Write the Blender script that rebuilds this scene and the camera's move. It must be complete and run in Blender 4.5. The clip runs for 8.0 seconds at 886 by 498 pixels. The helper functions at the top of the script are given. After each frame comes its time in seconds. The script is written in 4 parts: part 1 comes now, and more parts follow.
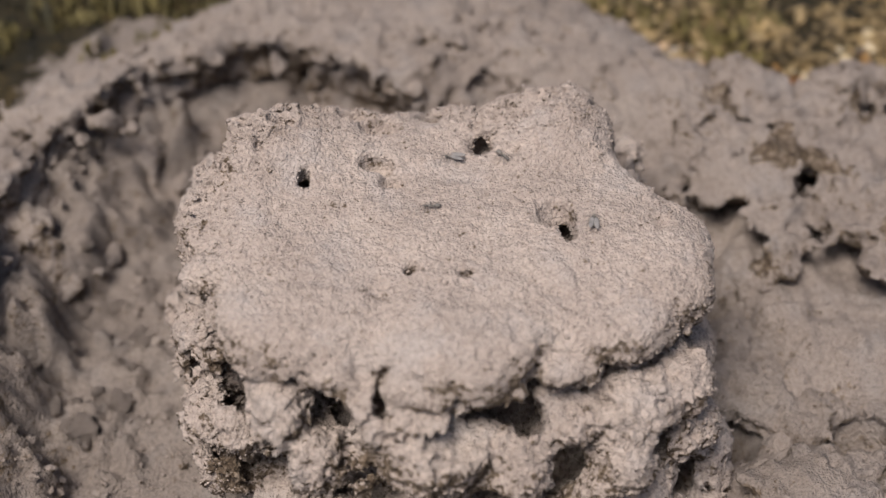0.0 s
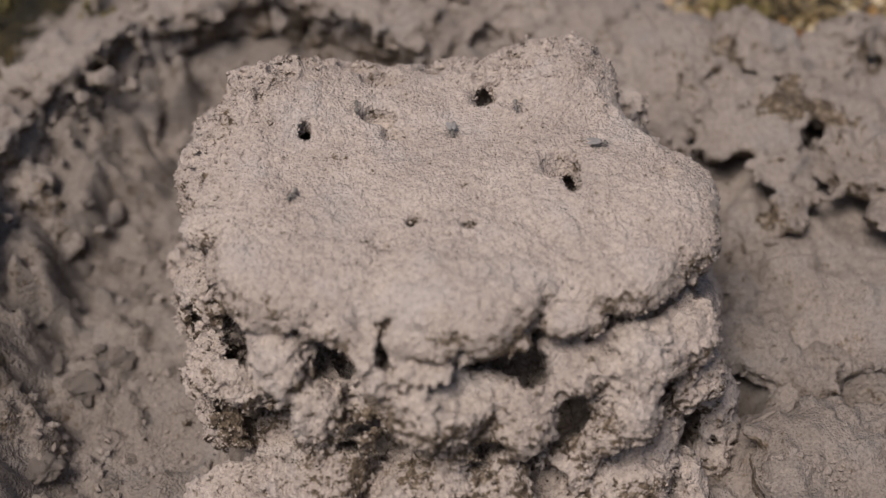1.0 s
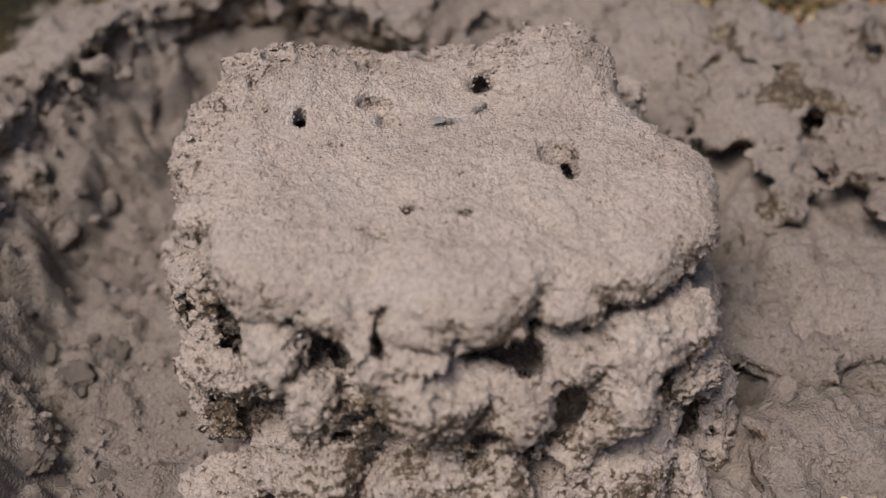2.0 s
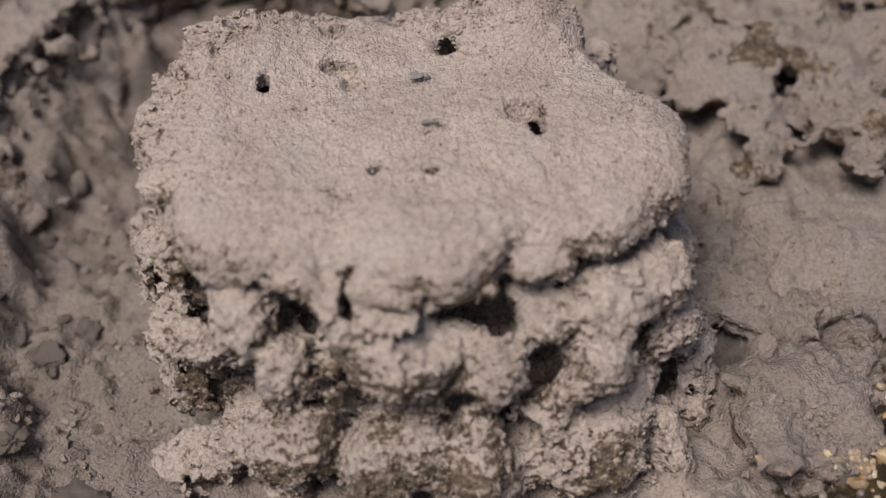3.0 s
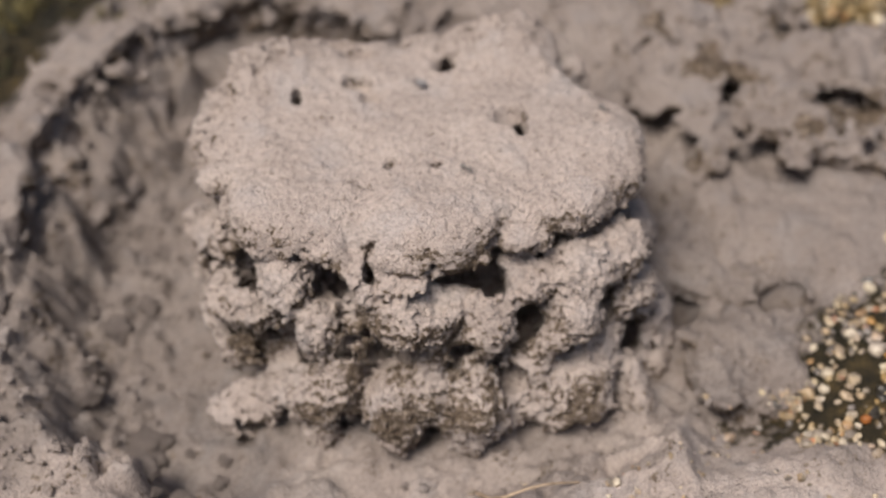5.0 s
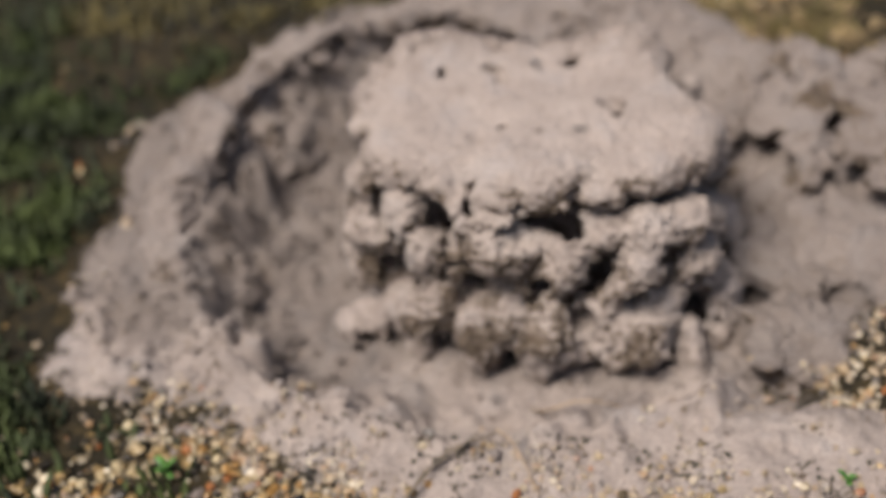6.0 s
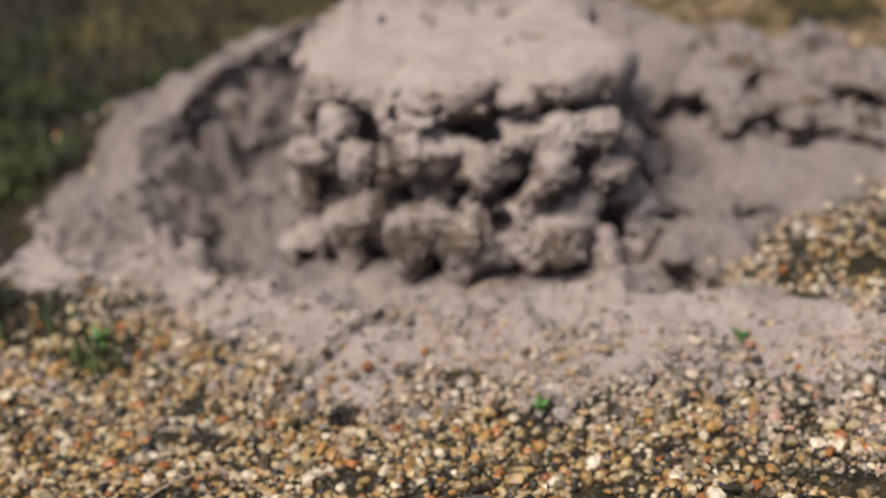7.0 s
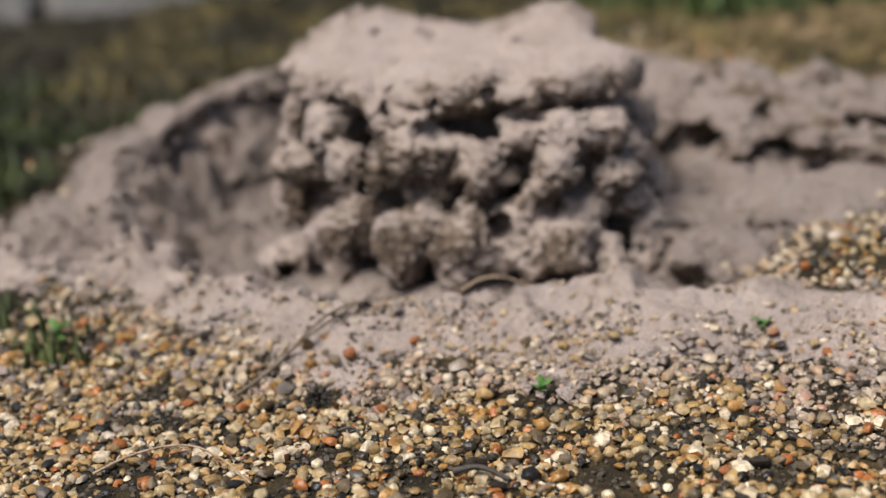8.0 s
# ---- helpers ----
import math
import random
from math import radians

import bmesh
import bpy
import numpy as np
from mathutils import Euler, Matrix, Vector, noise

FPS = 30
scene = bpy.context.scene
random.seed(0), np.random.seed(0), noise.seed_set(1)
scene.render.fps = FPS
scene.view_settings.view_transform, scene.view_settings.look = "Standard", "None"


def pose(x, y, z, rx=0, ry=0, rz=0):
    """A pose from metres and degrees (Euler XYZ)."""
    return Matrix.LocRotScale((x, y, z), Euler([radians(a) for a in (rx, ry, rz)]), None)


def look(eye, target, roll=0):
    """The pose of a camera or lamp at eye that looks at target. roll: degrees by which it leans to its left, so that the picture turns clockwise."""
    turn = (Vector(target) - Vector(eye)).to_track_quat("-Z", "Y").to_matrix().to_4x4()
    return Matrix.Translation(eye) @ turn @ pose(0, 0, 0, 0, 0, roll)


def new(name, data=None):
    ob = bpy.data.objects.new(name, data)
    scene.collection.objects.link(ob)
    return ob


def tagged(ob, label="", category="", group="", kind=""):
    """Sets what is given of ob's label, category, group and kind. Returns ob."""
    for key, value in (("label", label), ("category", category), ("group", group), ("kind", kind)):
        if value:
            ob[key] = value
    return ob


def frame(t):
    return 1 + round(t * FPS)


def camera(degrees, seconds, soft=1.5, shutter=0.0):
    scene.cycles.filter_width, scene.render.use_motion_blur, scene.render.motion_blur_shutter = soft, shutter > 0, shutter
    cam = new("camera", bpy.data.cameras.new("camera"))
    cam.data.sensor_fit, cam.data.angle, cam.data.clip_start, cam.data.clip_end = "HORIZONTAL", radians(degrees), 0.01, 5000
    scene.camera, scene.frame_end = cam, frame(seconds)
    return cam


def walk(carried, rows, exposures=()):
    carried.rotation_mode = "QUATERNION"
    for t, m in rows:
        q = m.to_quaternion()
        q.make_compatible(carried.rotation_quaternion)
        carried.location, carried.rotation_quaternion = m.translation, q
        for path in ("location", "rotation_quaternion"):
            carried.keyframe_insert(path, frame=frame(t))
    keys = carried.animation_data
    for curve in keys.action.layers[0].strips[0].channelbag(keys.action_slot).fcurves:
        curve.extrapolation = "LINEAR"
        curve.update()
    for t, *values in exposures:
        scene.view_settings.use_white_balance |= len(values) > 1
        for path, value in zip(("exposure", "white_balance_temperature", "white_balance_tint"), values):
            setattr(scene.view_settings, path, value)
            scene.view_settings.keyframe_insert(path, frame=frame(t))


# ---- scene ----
cam = camera(36.0, 8.0)
# a fixed focus about a third of a metre off, with a wide aperture
cam.data.dof.use_dof = True
cam.data.dof.focus_distance = 0.337
cam.data.dof.aperture_fstop = 7.0
PATH = [
    (0, (-0.00933, -0.22902, 0.29102), (0.00806, 0.04796, 0.00296), 1.29),
    (0.5, (-0.00660, -0.23025, 0.29134), (0.00827, 0.04583, 0.00228), 0.66),
    (1, (-0.00832, -0.23063, 0.28516), (0.00680, 0.04075, -0.00831), 0.64),
    (1.5, (-0.00954, -0.22769, 0.28244), (0.00680, 0.04254, -0.01202), 1.02),
    (3, (-0.00196, -0.23544, 0.27049), (0.01507, 0.03713, -0.02177), -0.77),
    (3.5, (-0.00161, -0.22946, 0.25578), (0.01859, 0.04742, -0.03219), -2.21),
    (4, (-0.00385, -0.24026, 0.24723), (0.01076, 0.04012, -0.03768), -3.37),
    (4.5, (-0.00905, -0.25989, 0.27715), (0.00765, 0.01930, -0.00881), -1.80),
    (4.7, (-0.01339, -0.27337, 0.29544), (0.00777, 0.00148, 0.00560), -1.22),
    (5.8, (0.03777, -0.36258, 0.33066), (0.00222, -0.06418, 0.06666), -3.71),
    (6, (0.05138, -0.38806, 0.32083), (-0.01123, -0.08614, 0.06603), -4.51),
    (6.5, (0.08938, -0.43985, 0.30191), (0.00767, -0.12633, 0.06733), -4.47),
    (7, (0.10257, -0.46856, 0.24410), (0.02326, -0.13075, 0.04512), -4.76),
    (7.5, (0.09951, -0.46295, 0.19620), (0.01818, -0.11219, 0.02199), -4.74),
    (8, (0.09657, -0.46535, 0.17299), (0.01846, -0.10283, 0.02306), -3.45),
]
walk(cam, [(t, look(eye, target, roll)) for t, eye, target, roll in PATH], [
    (t, ev, 6500, 10) for t, ev in ((0.0, 0.34), (0.5, 0.23), (1.0, 0.13), (1.5, 0.11), (3.0, 0.14), (4.0, 0.17), (4.5, 0.29), (6.0, 0.46), (7.0, 0.43), (8.0, 0.50))])

# ---- sky and sun: bright overcast ----
world = bpy.data.worlds.new("sky")
scene.world = world
world.use_nodes = True
wn = world.node_tree.nodes
sky = wn.new("ShaderNodeTexSky")
sky.sky_type = "NISHITA"
sky.sun_disc = False
sky.sun_elevation, sky.sun_rotation = radians(64.6), radians(223.6)
sky.air_density, sky.dust_density, sky.ozone_density = 1.0, 4.0, 1.0
world.node_tree.links.new(sky.outputs[0], wn["Background"].inputs[0])
wn["Background"].inputs[1].default_value = 0.088
sun = new("sun", bpy.data.lights.new("sun", "SUN"))
sun.data.energy, sun.data.angle, sun.data.color = 3.95, radians(24), (1.0, 0.95, 0.89)
sun.matrix_world = look((-0.40, -0.42, 1.22), (0, 0, 0))


# ---- materials ----
def material(name, rough):
    m = bpy.data.materials.new(name)
    m.use_nodes = True
    n, l = m.node_tree.nodes, m.node_tree.links
    b = n["Principled BSDF"]
    b.inputs["Roughness"].default_value = rough
    return m, n, l, b


def noise_tex(n, l, co, scale, detail=4.0, rough=0.6):
    t = n.new("ShaderNodeTexNoise")
    t.inputs["Scale"].default_value, t.inputs["Detail"].default_value = scale, detail
    t.inputs["Roughness"].default_value = rough
    l.new(co, t.inputs["Vector"])
    return t.outputs["Fac"]


def ramp(n, l, fac, stops, mode="LINEAR"):
    r = n.new("ShaderNodeValToRGB")
    r.color_ramp.interpolation = mode
    e = r.color_ramp.elements
    while len(e) < len(stops):
        e.new(0.5)
    for s, (p, c) in zip(e, stops):
        s.position, s.color = p, (*c, 1)
    l.new(fac, r.inputs["Fac"])
    return r.outputs["Color"]


def blend(n, l, fac, a, b, mode="MIX"):
    x = n.new("ShaderNodeMix")
    x.data_type, x.blend_type = "RGBA", mode
    if isinstance(fac, float):
        x.inputs[0].default_value = fac
    else:
        l.new(fac, x.inputs[0])
    for s, v in ((x.inputs[6], a), (x.inputs[7], b)):
        if isinstance(v, tuple):
            s.default_value = (*v, 1)
        else:
            l.new(v, s)
    return x.outputs[2]


def bump(n, l, b, height, strength, dist, prev=None):
    u = n.new("ShaderNodeBump")
    u.inputs["Strength"].default_value, u.inputs["Distance"].default_value = strength, dist
    l.new(height, u.inputs["Height"])
    if prev:
        l.new(prev, u.inputs["Normal"])
    l.new(u.outputs[0], b.inputs["Normal"])
    return u.outputs[0]


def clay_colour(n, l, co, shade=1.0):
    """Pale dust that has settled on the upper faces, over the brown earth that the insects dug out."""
    big = noise_tex(n, l, co, 38, 3)
    c = ramp(n, l, big, [(p, tuple(v * shade for v in c)) for p, c in ((0.3, (0.270, 0.219, 0.191)), (0.55, (0.322, 0.264, 0.231)), (0.75, (0.366, 0.304, 0.264)))])
    grey = ramp(n, l, noise_tex(n, l, co, 70, 5), ((0.52, (0, 0, 0)), (0.68, (0.5, 0.5, 0.5))))
    c = blend(n, l, grey, c, (0.30 * shade, 0.265 * shade, 0.25 * shade))
    grain = ramp(n, l, noise_tex(n, l, co, 900, 4, 0.75), ((0.34, (0.70, 0.68, 0.67)), (0.5, (1.0, 1.0, 1.0)), (0.70, (1.17, 1.17, 1.16))))
    c = blend(n, l, 1.0, c, grain, "MULTIPLY")
    specks = n.new("ShaderNodeTexVoronoi")
    specks.inputs["Scale"].default_value = 420
    l.new(co, specks.inputs["Vector"])
    dots = ramp(n, l, specks.outputs["Distance"], ((0.0, (0.6, 0.6, 0.6)), (0.25, (0, 0, 0))))
    some = ramp(n, l, noise_tex(n, l, co, 330, 3), ((0.5, (0, 0, 0)), (0.62, (1, 1, 1))))
    c = blend(n, l, blend(n, l, 1.0, dots, some, "MULTIPLY"), c, (0.10, 0.07, 0.048))
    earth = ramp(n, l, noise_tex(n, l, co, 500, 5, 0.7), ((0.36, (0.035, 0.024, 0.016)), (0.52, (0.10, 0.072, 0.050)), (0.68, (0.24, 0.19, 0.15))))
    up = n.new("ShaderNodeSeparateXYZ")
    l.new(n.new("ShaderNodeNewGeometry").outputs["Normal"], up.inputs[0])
    # brown earth in set places, with the shade of recesses painted in
    bare_shade = n.new("ShaderNodeAttribute")
    bare_shade.attribute_name = "bare_shade"
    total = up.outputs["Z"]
    for value, weight in ((noise_tex(n, l, co, 70, 3), 3.0), (noise_tex(n, l, co, 460, 5, 0.75), 6.0), (bare_shade.outputs["Fac"], -1.7)):
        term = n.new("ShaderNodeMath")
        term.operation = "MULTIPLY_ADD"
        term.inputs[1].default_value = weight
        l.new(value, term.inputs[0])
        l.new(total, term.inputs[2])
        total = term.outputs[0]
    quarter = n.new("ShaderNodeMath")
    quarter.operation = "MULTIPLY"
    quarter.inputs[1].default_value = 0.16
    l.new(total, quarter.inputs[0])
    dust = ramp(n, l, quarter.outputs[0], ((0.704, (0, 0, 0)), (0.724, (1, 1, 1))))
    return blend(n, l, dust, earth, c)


def crumb_relief(n, l, co, scale):
    """Height of packed round crumbs of uneven size."""
    warp = n.new("ShaderNodeVectorMath")
    warp.operation = "MULTIPLY_ADD"
    t = n.new("ShaderNodeTexNoise")
    t.inputs["Scale"].default_value, t.inputs["Detail"].default_value = scale * 0.5, 3
    l.new(co, t.inputs["Vector"])
    l.new(t.outputs["Color"], warp.inputs[0])
    warp.inputs[1].default_value = (1.3 / scale,) * 3
    l.new(co, warp.inputs[2])
    v = n.new("ShaderNodeTexVoronoi")
    v.inputs["Scale"].default_value = scale
    l.new(warp.outputs[0], v.inputs["Vector"])
    inv = n.new("ShaderNodeMath")
    inv.operation = "SUBTRACT"
    inv.inputs[0].default_value = 1.0
    l.new(v.outputs["Distance"], inv.inputs[1])
    return inv.outputs[0]


def clay_material(name, shade=1.0):
    m, n, l, b = material(name, 0.95)
    co = n.new("ShaderNodeTexCoord").outputs["Object"]
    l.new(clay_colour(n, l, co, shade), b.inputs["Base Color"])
    b.inputs["Specular IOR Level"].default_value = 0.2
    p = bump(n, l, b, noise_tex(n, l, co, 420, 4, 0.65), 0.3, 0.0010)
    p = bump(n, l, b, crumb_relief(n, l, co, 1250), 0.82, 0.0006, p)
    bump(n, l, b, crumb_relief(n, l, co, 2600), 0.7, 0.0003, p)
    return m


def soil_material():
    """Grey mud where the clay attribute is high, dark damp soil and grit between."""
    m, n, l, b = material("soil", 0.92)
    co = n.new("ShaderNodeTexCoord").outputs["Object"]
    # drier, paler mud out front; the moat's darker tone also carries painted shade
    dry = n.new("ShaderNodeAttribute")
    dry.attribute_name = "dry"
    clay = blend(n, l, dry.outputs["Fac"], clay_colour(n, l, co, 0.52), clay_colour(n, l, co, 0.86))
    dirt = ramp(n, l, noise_tex(n, l, co, 160, 6, 0.7), ((0.3, (0.010, 0.009, 0.006)), (0.5, (0.032, 0.026, 0.015)), (0.7, (0.10, 0.075, 0.038))))
    far = ramp(n, l, noise_tex(n, l, co, 14, 4), ((0.35, (0.4, 0.4, 0.3)), (0.6, (1.0, 0.9, 0.7))))
    dirt = blend(n, l, 1.0, dirt, far, "MULTIPLY")
    dirt = blend(n, l, 1.0, dirt, (0.7, 0.68, 0.62), "MULTIPLY")
    at = n.new("ShaderNodeAttribute")
    at.attribute_name = "clay"
    add = n.new("ShaderNodeMath")
    add.operation = "MULTIPLY_ADD"
    add.inputs[1].default_value, add.inputs[2].default_value = 0.9, -0.45
    l.new(noise_tex(n, l, co, 150, 5, 0.7), add.inputs[0])
    s = n.new("ShaderNodeMath")
    l.new(add.outputs[0], s.inputs[0])
    l.new(at.outputs["Fac"], s.inputs[1])
    f = ramp(n, l, s.outputs[0], ((0.42, (0, 0, 0)), (0.56, (1, 1, 1))))
    l.new(blend(n, l, f, dirt, clay), b.inputs["Base Color"])
    b.inputs["Specular IOR Level"].default_value = 0.25
    p = bump(n, l, b, noise_tex(n, l, co, 500, 4, 0.65), 0.9, 0.0010)
    bump(n, l, b, crumb_relief(n, l, co, 1300), 0.8, 0.0005, p)
    return m


STONES = ((0.0, (0.33, 0.235, 0.105)), (0.11, (0.48, 0.375, 0.21)), (0.22, (0.12, 0.09, 0.05)), (0.30, (0.56, 0.475, 0.31)), (0.42, (0.018, 0.017, 0.016)),
          (0.49, (0.44, 0.255, 0.085)), (0.58, (0.25, 0.21, 0.145)), (0.66, (0.41, 0.155, 0.045)), (0.71, (0.76, 0.69, 0.55)), (0.81, (0.045, 0.039, 0.030)), (0.89, (0.47, 0.33, 0.145)))


def stone_material(name, island, dusty=0.35):
    m, n, l, b = material(name, 0.34)
    co = n.new("ShaderNodeTexCoord").outputs["Object"]
    if island:
        rnd = n.new("ShaderNodeNewGeometry").outputs["Random Per Island"]
    else:
        rnd = n.new("ShaderNodeObjectInfo").outputs["Random"]
    c = ramp(n, l, rnd, STONES, "CONSTANT")
    mott = ramp(n, l, noise_tex(n, l, co, 420, 5, 0.7), ((0.34, (0.24, 0.20, 0.155)), (0.62, (0.77, 0.72, 0.645))))
    c = blend(n, l, 1.0, c, mott, "MULTIPLY")
    dust = ramp(n, l, noise_tex(n, l, co, 90, 4), ((0.55 - 0.3 * (dusty > 0.5), (0, 0, 0)), (0.8, (dusty,) * 3)))
    l.new(blend(n, l, dust, c, (0.30, 0.25, 0.215)), b.inputs["Base Color"])
    b.inputs["Specular IOR Level"].default_value = 0.35
    bump(n, l, b, noise_tex(n, l, co, 1500, 3), 0.5, 0.0004)
    return m


def plain_material(name, c1, c2, scale, rough=0.7):
    m, n, l, b = material(name, rough)
    co = n.new("ShaderNodeTexCoord").outputs["Object"]
    l.new(ramp(n, l, noise_tex(n, l, co, scale, 4), ((0.35, c1), (0.65, c2))), b.inputs["Base Color"])
    bump(n, l, b, noise_tex(n, l, co, scale * 3, 3), 0.4, 0.0004)
    return m


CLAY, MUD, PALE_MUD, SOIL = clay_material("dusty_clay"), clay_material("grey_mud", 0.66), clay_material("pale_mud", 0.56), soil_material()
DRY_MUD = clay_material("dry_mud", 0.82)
GRIT, STONE, DUSTY_GRIT = stone_material("grit", True), stone_material("stone", False), stone_material("dusty_grit", True, 0.85)
TWIG = plain_material("dry_twig", (0.16, 0.11, 0.07), (0.34, 0.25, 0.17), 300)
OCHRE = plain_material("ochre_grit", (0.06, 0.040, 0.016), (0.24, 0.165, 0.075), 90, 0.7)
DARK_GRIT = plain_material("dark_grit", (0.014, 0.011, 0.007), (0.075, 0.058, 0.036), 300, 0.7)
DEAD = plain_material("dead_stem", (0.06, 0.045, 0.03), (0.16, 0.12, 0.08), 400)
BARK = plain_material("dark_bark", (0.012, 0.010, 0.008), (0.05, 0.04, 0.03), 400)
LEAF = plain_material("leaf", (0.03, 0.09, 0.012), (0.09, 0.20, 0.03), 200, 0.5)
LAWN = plain_material("lawn", (0.025, 0.045, 0.008), (0.07, 0.11, 0.02), 60, 0.6)
GREEN = plain_material("green_moss", (0.009, 0.013, 0.003), (0.044, 0.060, 0.009), 50, 0.8)
OLIVE = plain_material("olive_moss", (0.04, 0.034, 0.010), (0.13, 0.10, 0.03), 30, 0.8)
MOSS = plain_material("moss", (0.012, 0.010, 0.005), (0.036, 0.031, 0.011), 40, 0.8)
PAVING = plain_material("paving", (0.30, 0.28, 0.25), (0.42, 0.39, 0.36), 30, 0.9)
ANT = plain_material("ant_shell", (0.05, 0.043, 0.038), (0.16, 0.14, 0.125), 900, 0.65)
WING = plain_material("dusty_wing", (0.13, 0.12, 0.115), (0.22, 0.20, 0.19), 500, 0.6)


# ---- implicit shapes ----
TABLE = np.random.RandomState(4).rand(32, 32, 32).astype(np.float32) * 2 - 1


def vnoise(x, y, z):
    """Smooth value noise, -1 to 1, of arrays."""
    i, j, k = (np.floor(a).astype(np.int32) for a in (x, y, z))
    f = [a - b for a, b in ((x, i), (y, j), (z, k))]
    f = [a * a * (3 - 2 * a) for a in f]
    out = 0
    for a in (0, 1):
        for b in (0, 1):
            for c in (0, 1):
                w = (f[0] if a else 1 - f[0]) * (f[1] if b else 1 - f[1]) * (f[2] if c else 1 - f[2])
                out = out + w * TABLE[(i + a) & 31, (j + b) & 31, (k + c) & 31]
    return out


def fbm(x, y, z, size, octaves=3, gain=0.5):
    out, amp = 0, 1.0
    for o in range(octaves):
        s = 2.03 ** o / size
        out = out + amp * vnoise(x * s + 7.3 * o, y * s + 3.1 * o, z * s + 5.7 * o)
        amp *= gain
    return out


def mesh_from(name, co, faces, smooth=True):
    me = bpy.data.meshes.new(name)
    k = faces.shape[1]
    me.vertices.add(len(co))
    me.vertices.foreach_set("co", np.asarray(co, np.float32).ravel())
    me.loops.add(faces.size)
    me.loops.foreach_set("vertex_index", faces.astype(np.int32).ravel())
    me.polygons.add(len(faces))
    me.polygons.foreach_set("loop_start", np.arange(0, faces.size, k, dtype=np.int32))
    me.update(calc_edges=True)
    if smooth:
        me.shade_smooth()
    else:
        me.shade_flat()
    return me


